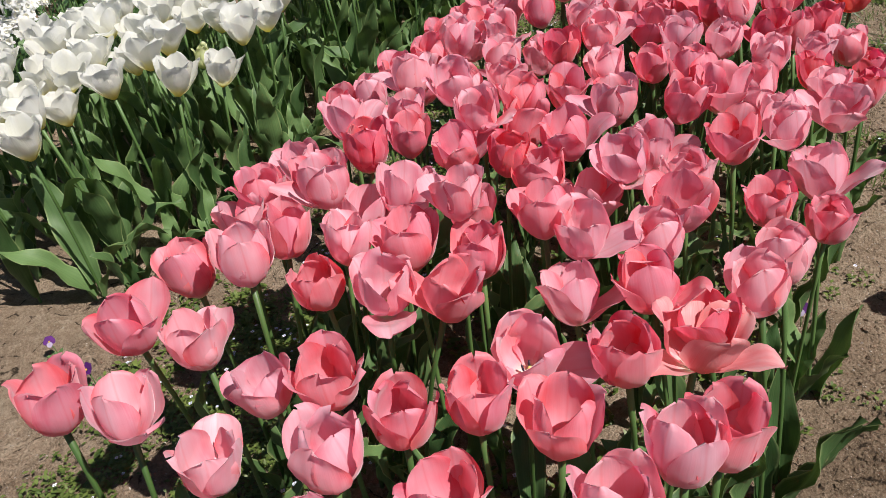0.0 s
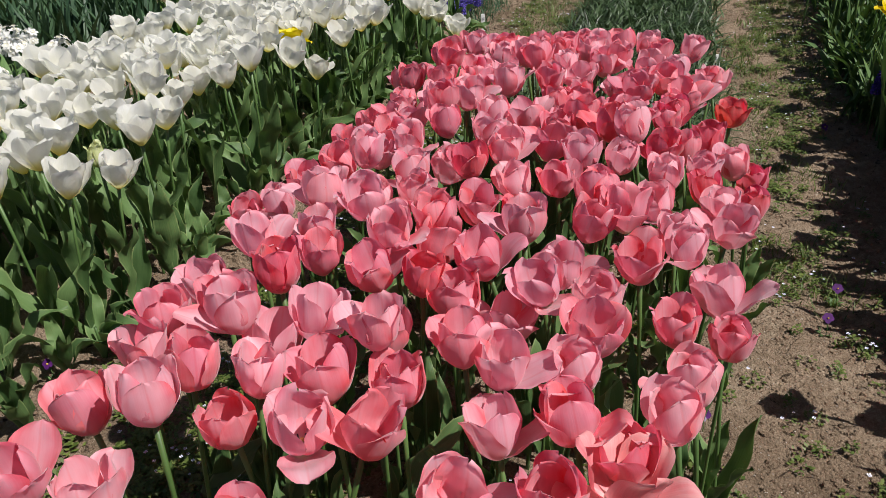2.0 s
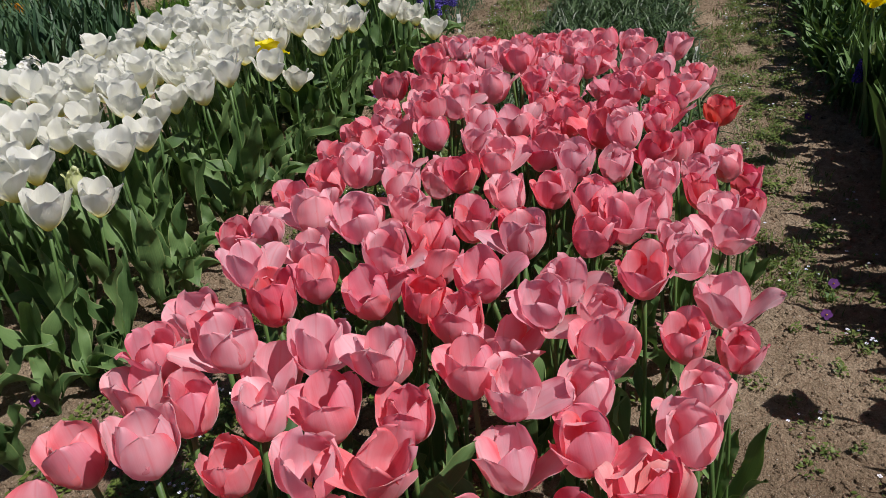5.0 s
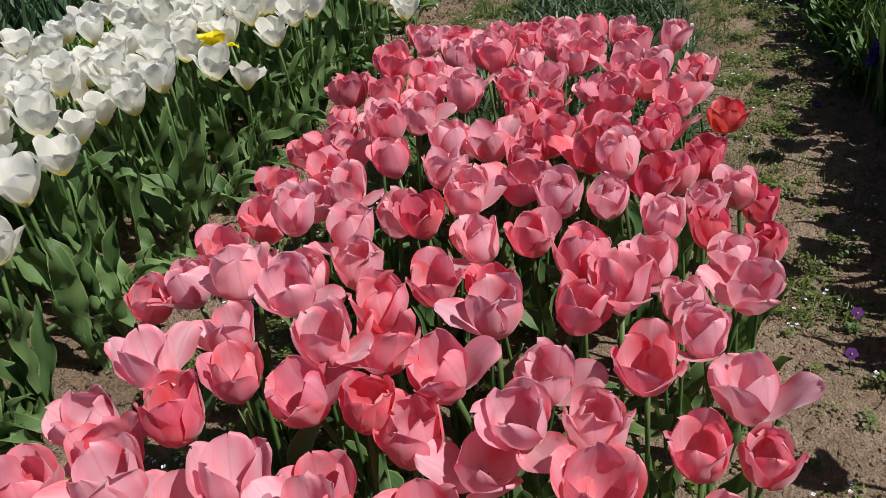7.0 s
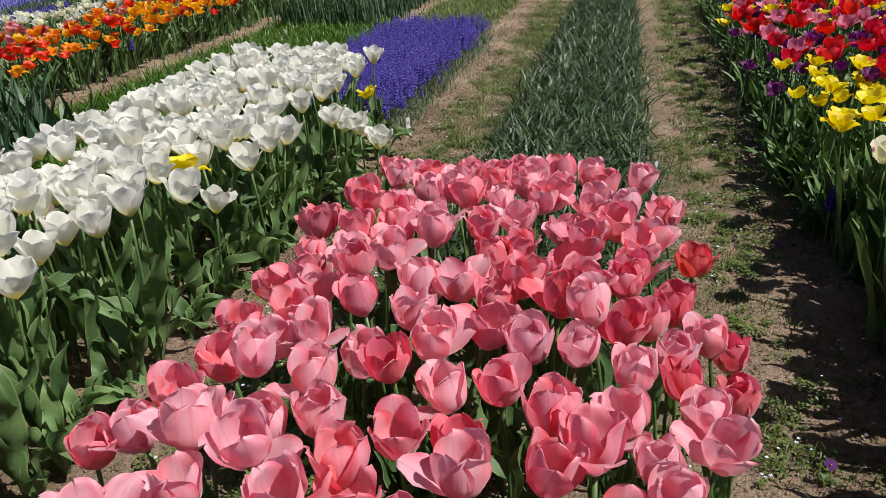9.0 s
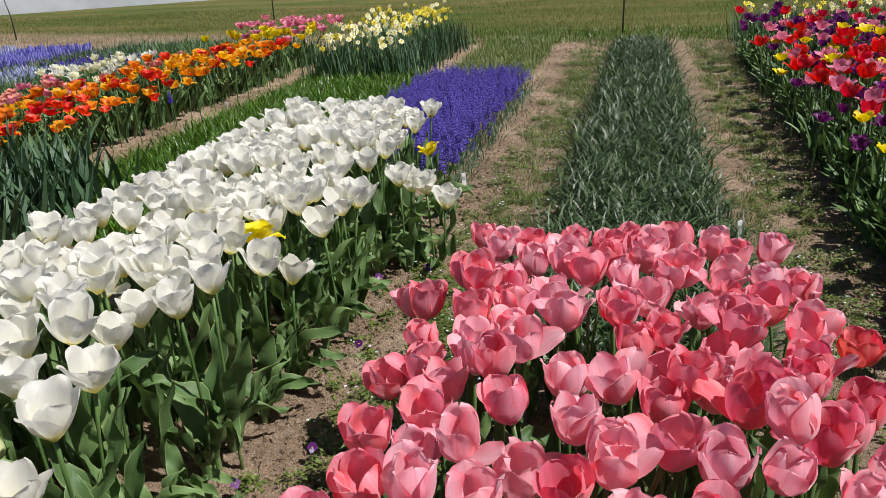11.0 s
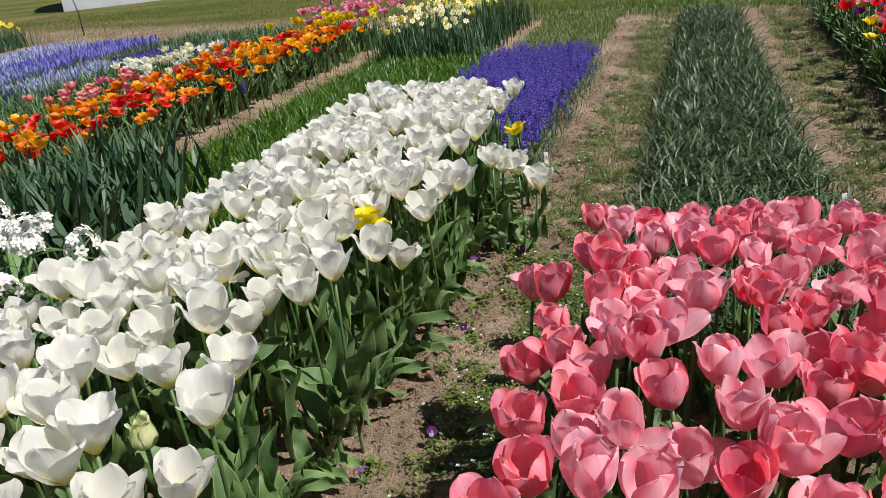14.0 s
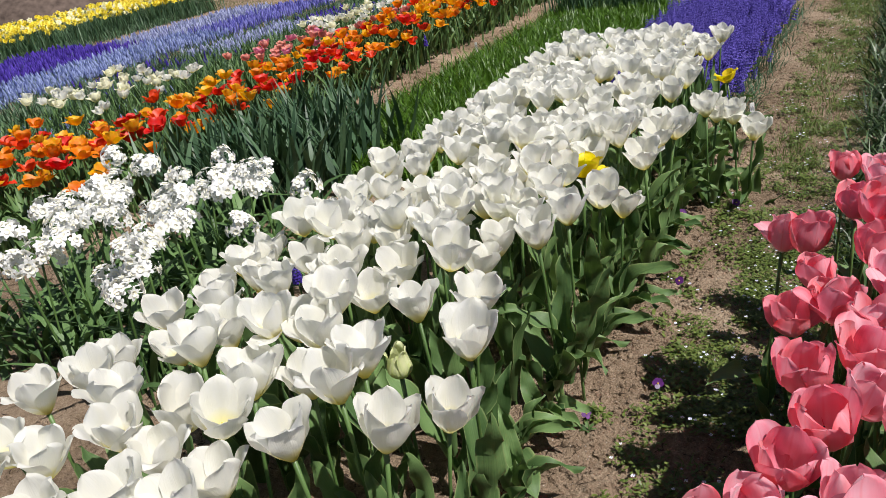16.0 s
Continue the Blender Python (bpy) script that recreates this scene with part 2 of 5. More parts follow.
M_GROUND = ground_mat()
M_PINK = petal_mat("pink_petal", (0.81, 0.145, 0.205), (0.84, 0.085, 0.105), (0.92, 0.8, 0.64), (0.9, 0.46, 0.545), trans=0.42, vary=0.22, edge_from=0.62, lines=0.06, through=1.15, relief=0.1, ribs=0.25, sheen=0.35, flame=0.5)
M_PINK_PALE = petal_mat("pale_pink_petal", (0.85, 0.245, 0.325), (0.85, 0.11, 0.14), (0.93, 0.84, 0.72), (0.94, 0.64, 0.715), trans=0.42, vary=0.18, edge_from=0.66, lines=0.06, through=1.15, relief=0.1, ribs=0.25, sheen=0.4, flame=0.55)
M_REDPINK = petal_mat("red_petal", (0.82, 0.115, 0.125), (0.85, 0.1, 0.1), (0.8, 0.6, 0.3), (0.87, 0.28, 0.28), trans=0.42, lines=0.08)
M_DEEP = petal_mat("deep_pink_petal", (0.79, 0.12, 0.17), (0.82, 0.085, 0.1), (0.88, 0.7, 0.5), (0.85, 0.28, 0.37), trans=0.42, vary=0.25, edge_from=0.74, lines=0.05, through=1.1, relief=0.1, ribs=0.25, sheen=0.45)
M_STRIPE = petal_mat("striped_petal", (0.85, 0.42, 0.44), (0.88, 0.6, 0.58), (0.9, 0.8, 0.7), (0.78, 0.16, 0.2), trans=0.36)
M_WHITE = petal_mat("white_petal", (0.885, 0.88, 0.835), (0.895, 0.89, 0.86), (0.85, 0.77, 0.2), (0.87, 0.86, 0.76), trans=0.54, vary=0.03, base_to=0.46, lines=0.12, relief=0.3, through=1.0)
M_ORANGE = petal_mat("orange_petal", (0.84, 0.14, 0.01), (0.88, 0.42, 0.02), (0.88, 0.55, 0.05), (0.85, 0.24, 0.01), vary=0.2, edge_from=0.3, trans=0.45)
M_AMBER = petal_mat("amber_petal", (0.89, 0.45, 0.015), (0.92, 0.66, 0.05), (0.88, 0.6, 0.05), (0.87, 0.27, 0.01), vary=0.2, trans=0.45, edge_from=0.4)
M_SCARLET = petal_mat("scarlet_petal", (0.72, 0.035, 0.02), (0.78, 0.07, 0.025), (0.7, 0.4, 0.05), (0.75, 0.05, 0.02), vary=0.2)
M_CRIMSON = petal_mat("crimson_petal", (0.7, 0.02, 0.035), (0.75, 0.04, 0.05), (0.7, 0.4, 0.2), (0.72, 0.04, 0.05), vary=0.25)
M_ROSE = petal_mat("rose_petal", (0.75, 0.22, 0.33), (0.8, 0.36, 0.45), (0.8, 0.7, 0.5), (0.78, 0.3, 0.4), vary=0.2)
M_SALMON = petal_mat("salmon_petal", (0.8, 0.27, 0.22), (0.85, 0.42, 0.35), (0.8, 0.7, 0.4), (0.82, 0.36, 0.3), vary=0.2)
M_YELLOW = petal_mat("yellow_petal", (0.87, 0.68, 0.01), (0.9, 0.75, 0.03), (0.85, 0.6, 0.02), (0.88, 0.72, 0.02), vary=0.12)
M_PURPLE = petal_mat("purple_petal", (0.12, 0.016, 0.115), (0.22, 0.045, 0.21), (0.3, 0.2, 0.3), (0.16, 0.025, 0.15), vary=0.4)
M_CREAM = petal_mat("cream_petal", (0.85, 0.83, 0.6), (0.88, 0.87, 0.72), (0.6, 0.65, 0.25), (0.84, 0.82, 0.6), vary=0.08)
M_BUD = petal_mat("bud_petal", (0.7, 0.74, 0.42), (0.8, 0.82, 0.6), (0.3, 0.42, 0.1), (0.6, 0.68, 0.3), vary=0.08, base_to=0.6)
M_NARC = plain_mat("narcissus_white", (0.88, 0.88, 0.86), (0.92, 0.92, 0.9), 60, 0.5, trans=0.35)
M_NARC_CUP = plain_mat("narcissus_cup", (0.84, 0.8, 0.62), (0.87, 0.85, 0.72), 60, 0.5, trans=0.3)
M_DAF = plain_mat("daffodil_yellow", (0.84, 0.66, 0.02), (0.88, 0.76, 0.1), 60, 0.5, trans=0.35, island=True)
M_DAF_PALE = plain_mat("daffodil_pale", (0.85, 0.8, 0.35), (0.88, 0.86, 0.7), 60, 0.5, trans=0.35, island=True)
M_LEAF = green_mat("tulip_leaf", (0.022, 0.062, 0.017), (0.13, 0.215, 0.075), trans=0.15, rough=0.55, gloss=0.32, rim=(0.28, 0.35, 0.14))
M_LEAF_FAR = green_mat("tulip_leaf_far", (0.035, 0.085, 0.028), (0.115, 0.2, 0.075), trans=0.18, rough=0.5)
M_LEAF_ISL = green_mat("tulip_leaf_mass", (0.022, 0.058, 0.017), (0.115, 0.2, 0.068), trans=0.13, rough=0.5, island=True, stripes=8.0, gloss=0.3)
M_STEM = green_mat("tulip_stem", (0.045, 0.1, 0.022), (0.1, 0.18, 0.05), trans=0.1, rough=0.45)
M_STRAP = green_mat("strap_leaf", (0.016, 0.048, 0.024), (0.078, 0.142, 0.07), trans=0.12, rough=0.45, island=True, stripes=8.0, gloss=0.3)
M_GREY = green_mat("grey_green_blade", (0.003, 0.013, 0.003), (0.068, 0.115, 0.042), trans=0.07, rough=0.45, island=True, stripes=5.0, gloss=0.4)
M_LIGHT = green_mat("light_green_blade", (0.016, 0.05, 0.004), (0.085, 0.175, 0.015), trans=0.2, rough=0.38, island=True, stripes=5.0, gloss=0.35)
M_TURF = green_mat("turf_blade", (0.028, 0.062, 0.007), (0.135, 0.135, 0.035), trans=0.15, rough=0.6, island=True, stripes=4.0, gloss=0.15)
M_WEED = green_mat("weed_leaf", (0.04, 0.075, 0.012), (0.15, 0.195, 0.045), trans=0.2, rough=0.5, island=True, stripes=4.0)
M_MUSC = plain_mat("muscari_violet", (0.035, 0.025, 0.18), (0.16, 0.125, 0.5), 45, 0.8, gloss=0.12, island=True)
M_MUSC_DARK = plain_mat("muscari_dark", (0.03, 0.015, 0.17), (0.085, 0.05, 0.36), 45, 0.8, gloss=0.12, island=True)
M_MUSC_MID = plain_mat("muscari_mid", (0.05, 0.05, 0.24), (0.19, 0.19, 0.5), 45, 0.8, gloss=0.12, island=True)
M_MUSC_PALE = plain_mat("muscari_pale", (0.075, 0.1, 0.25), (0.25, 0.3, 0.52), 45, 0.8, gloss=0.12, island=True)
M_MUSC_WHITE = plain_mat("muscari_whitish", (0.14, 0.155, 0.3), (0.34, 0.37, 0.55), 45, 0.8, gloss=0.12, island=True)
M_PISTIL = plain_mat("pistil", (0.6, 0.55, 0.12), (0.7, 0.68, 0.25), 200, 0.5)
M_POLLEN = plain_mat("pollen", (0.6, 0.45, 0.03), (0.75, 0.6, 0.08), 200, 0.7)
M_ANTHER = plain_mat("anther", (0.015, 0.01, 0.02), (0.05, 0.03, 0.05), 200, 0.7)
M_PANSY_PALE = plain_mat("pansy_pale", (0.34, 0.26, 0.42), (0.5, 0.44, 0.56), 80, 0.6, trans=0.2)
M_PANSY = plain_mat("pansy_purple", (0.05, 0.006, 0.085), (0.14, 0.02, 0.22), 80, 0.6, trans=0.2)
M_TINY = plain_mat("tiny_weed_bloom", (0.55, 0.58, 0.75), (0.8, 0.8, 0.85), 80, 0.6, island=True)
M_STONE = plain_mat("stone", (0.14, 0.11, 0.09), (0.5, 0.44, 0.37), 120, 0.8, island=True)
M_LABEL = plain_mat("label_plastic", (0.58, 0.58, 0.57), (0.7, 0.7, 0.68), 50, 0.4)
M_INK = plain_mat("label_ink", (0.25, 0.25, 0.27), (0.36, 0.36, 0.38), 50, 0.6)
M_POST = plain_mat("post_metal", (0.025, 0.03, 0.025), (0.06, 0.065, 0.06), 50, 0.5, metallic=0.3)
M_FILM = plain_mat("greenhouse_film", (0.5, 0.53, 0.57), (0.72, 0.75, 0.78), 1.5, 0.3, trans=0.3)
M_STEEL = plain_mat("steel_pipe", (0.35, 0.36, 0.37), (0.5, 0.5, 0.5), 10, 0.4, metallic=0.8)
M_ROCK = plain_mat("rock", (0.035, 0.026, 0.022), (0.16, 0.12, 0.1), 5, 0.95, bump=1.0, gloss=0.1)


# ---- mesh helpers ----
def mesh_from(name, verts, faces, mat, uvs=None, smooth=True):
    me = bpy.data.meshes.new(name)
    me.from_pydata([tuple(v) for v in verts], [], faces)
    me.materials.append(mat)
    if uvs is not None:
        layer = me.uv_layers.new(name="UVMap")
        idx = np.empty(len(me.loops), dtype=np.int32)
        me.loops.foreach_get("vertex_index", idx)
        layer.data.foreach_set("uv", np.asarray(uvs, dtype=np.float32)[idx].ravel())
    if smooth:
        me.polygons.foreach_set("use_smooth", np.ones(len(me.polygons), dtype=bool))
    me.update()
    return me


def grid_faces(nv, nu, base=0):
    return [(base + i * nu + j, base + i * nu + j + 1, base + (i + 1) * nu + j + 1, base + (i + 1) * nu + j) for i in range(nv - 1) for j in range(nu - 1)]


def part(name, me, parent, m=None, label=""):
    ob = new(name, me)
    ob.parent = parent
    if m is not None:
        ob.matrix_basis = m
    if label:
        ob["label"] = label
    return ob


def ease(x):
    x = np.clip(x, 0, 1)
    return x * x * (3 - 2 * x)


W_AT = (0, 0.1, 0.25, 0.45, 0.65, 0.8, 0.9, 0.96, 0.985, 1.0)
W_ROUND = (0.26, 0.5, 0.8, 0.98, 1.0, 0.88, 0.68, 0.46, 0.28, 0.06)
W_POINT = (0.22, 0.44, 0.76, 0.97, 1.0, 0.86, 0.62, 0.38, 0.2, 0.03)


def petal_grid(rng, L, W, phi, r0=0.006, shape=W_ROUND, nv=14, nu=10, ruffle=0.0015, lift=0.0, flare=0.0):
    """A petal standing at +x: verts and uvs. phi: slope in degrees at base, middle and tip."""
    v = np.interp(np.linspace(0, 1, nv), np.linspace(0, 1, 6), (0, 0.24, 0.5, 0.74, 0.91, 1.0))
    ang = np.radians(-flare * ease((v - 0.72) / 0.28) + np.where(v < 0.5, phi[0] + (phi[1] - phi[0]) * (v / 0.5) ** 1.15, phi[1] + (phi[2] - phi[1]) * ease((np.maximum(v, 0.5) - 0.5) / 0.5)))
    step = L * np.diff(v)
    mid = (ang[1:] + ang[:-1]) / 2
    r = r0 + np.concatenate([[0], np.cumsum(np.cos(mid) * step)])
    z = lift + np.concatenate([[0], np.cumsum(np.sin(mid) * step)])
    w = W * np.interp(v, W_AT, shape)
    rc = np.maximum(np.abs(r) * (1.0 + 0.75 * v ** 2) + 0.004, 0.013)
    ph, k = rng.uniform(0, 6.28), rng.uniform(1.6, 2.6)
    notch = rng.uniform(-0.4, 0.6)
    split = rng.uniform(0, 0.008) if rng.uniform() < 0.25 else 0.0
    side = rng.uniform(0, 6.28, 4)
    curl = rng.uniform(-1, 1)
    verts, uvs = [], []
    for i in range(nv):
        for j in range(nu):
            u = -1 + 2 * j / (nu - 1)
            jag = 1 + 0.035 * math.sin(7 * v[i] + side[0 if u < 0 else 1]) + 0.012 * math.sin(17 * v[i] + side[2 if u < 0 else 3])
            a = u * jag * w[i] / rc[i]
            lat, inn = rc[i] * math.sin(a), rc[i] * (1 - math.cos(a))
            inn += ruffle * abs(u) ** 1.5 * v[i] * math.sin(6.28 * k * v[i] + ph + 1.7 * u) + 0.0012 * v[i] * math.cos(3 * u + ph)
            crease = -0.0012 * math.exp(-(u / 0.18) ** 2) * ease(v[i] / 0.3) * (1 - v[i])
            inn += 0.0035 * curl * ease((v[i] - 0.7) / 0.3) * math.sin(2.6 * u + ph) - 0.004 * abs(curl) * ease((v[i] - 0.8) / 0.2) * u * u
            inn += crease + 0.0007 * math.sin(9 * u + ph) * ease(v[i] / 0.4)
            x = r[i] - inn * math.sin(ang[i])
            zz = z[i] + inn * math.cos(ang[i]) - 0.004 * notch * v[i] ** 6 * u - split * v[i] ** 8 * math.exp(-(u / 0.35) ** 2)
            verts.append((x, lat, zz))
            uvs.append((0.5 + 0.5 * u * (0.35 + 0.65 * np.interp(v[i], W_AT, shape)), v[i]))
    return verts, uvs


def rot_z(verts, a):
    c, s = math.cos(a), math.sin(a)
    return [(x * c - y * s, x * s + y * c, z) for x, y, z in verts]


def petal_mesh(rng, mat, angle, **kw):
    nv, nu = kw.get("nv", 14), kw.get("nu", 10)
    verts, uvs = petal_grid(rng, **kw)
    return mesh_from("petal", rot_z(verts, angle), grid_faces(nv, nu), mat, uvs)


def leaf_mesh(rng, mat, length, width, e0, e1, az, fold=0.5, wave=0.006, nv=11, nu=5, r0=0.008, z0=0.0, twist=0.0):
    v = np.linspace(0, 1, nv)
    el = np.radians(e0 + (e1 - e0) * v ** 1.6)
    step = length / (nv - 1)
    mid = (el[1:] + el[:-1]) / 2
    d = r0 + np.concatenate([[0], np.cumsum(np.cos(mid) * step)])
    z = z0 + np.concatenate([[0], np.cumsum(np.sin(mid) * step)])
    w = width * np.interp(v, (0, 0.12, 0.35, 0.55, 0.8, 0.93, 1), (0.45, 0.62, 0.97, 1, 0.62, 0.28, 0.02)) / 2
    ph, k, side = rng.uniform(0, 6.28), rng.uniform(1.6, 3.2), rng.uniform(-0.25, 0.25)
    verts, uvs = [], []
    for i in range(nv):
        f = fold * (1.25 - 0.75 * v[i])
        tw = twist * v[i]
        for j in range(nu):
            u = -1 + 2 * j / (nu - 1)
            lat, up = w[i] * u * math.cos(f * abs(u)), w[i] * abs(u) * math.sin(f) + wave * abs(u) * math.sin(6.28 * k * v[i] + ph + (1.2 if u > 0 else 0)) * min(1, 3 * v[i])
            lat, up = lat * math.cos(tw) - up * math.sin(tw), lat * math.sin(tw) + up * math.cos(tw)
            x = d[i] - up * math.sin(el[i])
            verts.append((x, lat + side * length * v[i] ** 2 * 0.5, z[i] + up * math.cos(el[i])))
            uvs.append((0.5 + 0.5 * u, v[i]))
    return mesh_from("leaf", rot_z(verts, az), grid_faces(nv, nu), mat, uvs)


def tube(points, radii, n=7):
    verts, faces, uvs = [], [], []
    pts = [Vector(p) for p in points]
    for i, p in enumerate(pts):
        t = (pts[min(i + 1, len(pts) - 1)] - pts[max(i - 1, 0)]).normalized()
        a = t.cross(Vector((0.3, 1, 0.1))).normalized()
        b = t.cross(a)
        for k in range(n):
            q = p + (a * math.cos(6.2832 * k / n) + b * math.sin(6.2832 * k / n)) * radii[i]
            verts.append(tuple(q))
            uvs.append((k / n, i / (len(pts) - 1)))
    for i in range(len(pts) - 1):
        faces += [(i * n + k, i * n + (k + 1) % n, (i + 1) * n + (k + 1) % n, (i + 1) * n + k) for k in range(n)]
    faces.append(tuple(range(n))[::-1])
    faces.append(tuple((len(pts) - 1) * n + k for k in range(n)))
    return verts, faces, uvs


def stem_mesh(mat, top, bend, r=0.004):
    h = top[2]
    pts = [(top[0] * (s ** 2) + bend * math.sin(3.14 * s), top[1] * s ** 2, -0.14 + (h + 0.14) * s) for s in np.linspace(0, 1, 6)]
    v, f, uv = tube(pts, [r * 1.15, r * 1.1, r, r * 0.95, r * 0.95, r * 1.2])
    return mesh_from("stem", v, f, mat, uv)


def heart_mesh(anther):
    """A pale pistil with six dark stamens round it, grown together at the foot."""
    v, f, _ = tube([(0, 0, 0.0), (0, 0, 0.012), (0, 0, 0.019), (0, 0, 0.023)], [0.006, 0.0025, 0.0022, 0.0034], 6)
    n = len(f)
    for k in range(6):
        a = k * 1.047 + 0.3
        ca, sa = math.cos(a), math.sin(a)
        vv, ff, _ = tube([(0.004 * ca, 0.004 * sa, 0.001), (0.009 * ca, 0.009 * sa, 0.012), (0.011 * ca, 0.011 * sa, 0.022)], [0.0008, 0.0016, 0.0012], 4)
        f += [tuple(i + len(v) for i in q) for q in ff]
        v += vv
    me = mesh_from("flower_heart", v, f, M_PISTIL)
    me.materials.append(anther)
    idx = np.ones(len(me.polygons), dtype=np.int32)
    idx[:n] = 0
    me.polygons.foreach_set("material_index", idx)
    return me


FLOWER_HEART = heart_mesh(M_ANTHER)
PALE_HEART = heart_mesh(M_POLLEN)


HEART = {}   # where the middle of each first plant's flower is


def make_tulip(rng, mat, height, phi_mid, phi_tip, L=0.1, W=0.038, tilt=6.0, shape=W_ROUND, leaves=3, flop=0, leaf_mat=None, leaf_len=(0.2, 0.3), far=False, ruffle=0.0016, name="tulip", spread=1.0, foot=(8, 20), curl=(-14, 42)):
    """One plant at the origin: an empty with its stem, leaves, petals and heart."""
    base = new(name)
    lean = rng.uniform(0, 6.28)
    off = height * math.tan(radians(tilt)) * 0.5
    top = (off * math.cos(lean), off * math.sin(lean), height)
    part("stem", stem_mesh(M_STEM, top, rng.uniform(-0.012, 0.012)), base)
    bloom = Matrix.Translation(top) @ Matrix.Rotation(radians(tilt), 4, Vector((-math.sin(lean), math.cos(lean), 0)))
    HEART[base.name] = bloom @ Vector((0, 0, L * 0.42))
    turn = rng.uniform(0, 6.28)
    meshes = []
    for k in range(6):
        inner = k % 2
        a = turn + k * math.pi / 3 + rng.uniform(-0.12, 0.12)
        o = rng.uniform(-7, 7)
        mid, tip = phi_mid + o * 0.6 + (5 if inner else -4), phi_tip + o + rng.uniform(-14, 14) + (8 if inner else -7)
        if k in ((0,), (0,), (0, 2), (0, 2, 4))[flop] and flop:
            mid, tip = mid - rng.uniform(22, 40), tip - rng.uniform(35, 75)
        kw = dict(L=L * rng.uniform(0.94, 1.04), W=W * rng.uniform(0.92, 1.06), phi=(rng.uniform(*foot), mid, tip), r0=0.005 if inner else 0.0065, shape=shape, ruffle=ruffle * rng.uniform(0.6, 1.8), lift=0.001 * inner, flare=rng.uniform(*curl) * (1.0 if not inner else 0.6))
        if far:
            kw.update(nv=6, nu=5)
        meshes.append((a, kw))
    if far:
        verts, uvs, faces = [], [], []
        for a, kw in meshes:
            vv, uu = petal_grid(rng, **kw)
            faces += grid_faces(6, 5, len(verts))
            verts += rot_z(vv, a)
            uvs += uu
        part("flower", mesh_from("flower", verts, faces, mat, uvs), base, bloom)
    else:
        for a, kw in meshes:
            part("petal", petal_mesh(rng, mat, a, **kw), base, bloom)
        tagged(part("flower_heart", PALE_HEART if mat is M_WHITE else FLOWER_HEART, base, bloom, "yellow-green pistil with stamens round it"), kind="stuff")
    az = rng.uniform(0, 6.28)
    for k in range(leaves):
        ln = rng.uniform(*leaf_len)
        e0, e1 = rng.uniform(68, 88), (rng.uniform(48, 86) if rng.uniform() < 0.72 else rng.uniform(-40, 25))
        part("leaf", leaf_mesh(rng, leaf_mat or M_LEAF, ln, rng.uniform(0.04, 0.062) * spread, e0, e1, az + k * 2.3 + rng.uniform(-0.5, 0.5), fold=rng.uniform(0.35, 0.85), wave=rng.uniform(0.008, 0.016), z0=-0.01 + 0.045 * k, twist=rng.uniform(-0.7, 0.7), nv=8 if far else 15), base)
    return base


def place(proto, x, y, z=0.0, turn=0.0, size=1.0, tilt=0.0, tall=1.0):
    m = Matrix.Translation((x, y, z)) @ Matrix.Rotation(turn, 4, "Z") @ Matrix.Rotation(tilt, 4, "X") @ Matrix.Diagonal((size, size, size * tall, 1))
    return copy_thing(proto, m)


def place_bloom(proto, x, y, z, turn, size):
    """A plant whose flower stands with its middle at (x, y, z)."""
    h = Matrix.Rotation(turn, 3, "Z") @ HEART[proto.name] * size
    m = Matrix.Translation((x - h.x, y - h.y, z - h.z)) @ Matrix.Rotation(turn, 4, "Z") @ Matrix.Diagonal((size, size, size, 1))
    return copy_thing(proto, m)


def thin_out(ob, keep):
    """Takes away a plant's leaves but for the first few, deep inside a stand."""
    for o in [c for c in ob.children if c.name.startswith("leaf")][keep:]:
        bpy.data.objects.remove(o)


def remove_proto(ob):
    for o in (*ob.children_recursive, ob):
        bpy.data.objects.remove(o)


# ---- ground ----
def spaced(lo, hi, step, far, grow=1.16):
    xs = list(np.arange(lo, hi + step / 2, step))
    d, a = step, xs[-1]
    while a < far:
        d *= grow
        a += d
        xs.append(a)
    d, a = step, xs[0]
    while a > -far:
        d *= grow
        a -= d
        xs.insert(0, a)
    return xs


def soil_height(x, y):
    """Trodden paths with small dents, loose clods along the edges of the beds."""
    p = Vector((x, y, 0))
    loose = math.exp(-((x + 0.42) / 0.16) ** 2) + math.exp(-((x - 1.34) / 0.15) ** 2) + 0.35 * max(0.0, noise.noise(p * 2.3) + 0.2)
    loose = min(loose, 1.0)
    h = 0.014 * noise.noise(p * 3.1) + 0.011 * noise.noise(p * 9.0 + Vector((7, 3, 1)))
    h += (0.003 + 0.011 * loose) * max(noise.noise(p * 26.0), -0.3) + 0.003 * noise.noise(p * 60.0)
    lump = noise.voronoi(p * 34.0 + Vector((0, 0, 0.3)))[0][0]
    h += (0.002 + 0.016 * loose) * max(0.0, 0.5 - lump) * (0.4 + noise.noise(p * 11.0 + Vector((2, 9, 4))))
    return h - 0.004


gx, gy = spaced(-1.6, 1.5, 0.0125, 420.0), spaced(0.85, 4.2, 0.0125, 420.0)
gv = []
for yy in gy:
    for xx in gx:
        near = 1.0 if (-4 < xx < 3 and 0 < yy < 12) else 0.3
        gv.append((xx, yy, soil_height(xx, yy) * near))
ground = tagged(new("ground", mesh_from("ground", gv, grid_faces(len(gy), len(gx)), M_GROUND)), "sunlit brown garden soil turning into patchy turf beyond the beds", "ground", kind="structure")


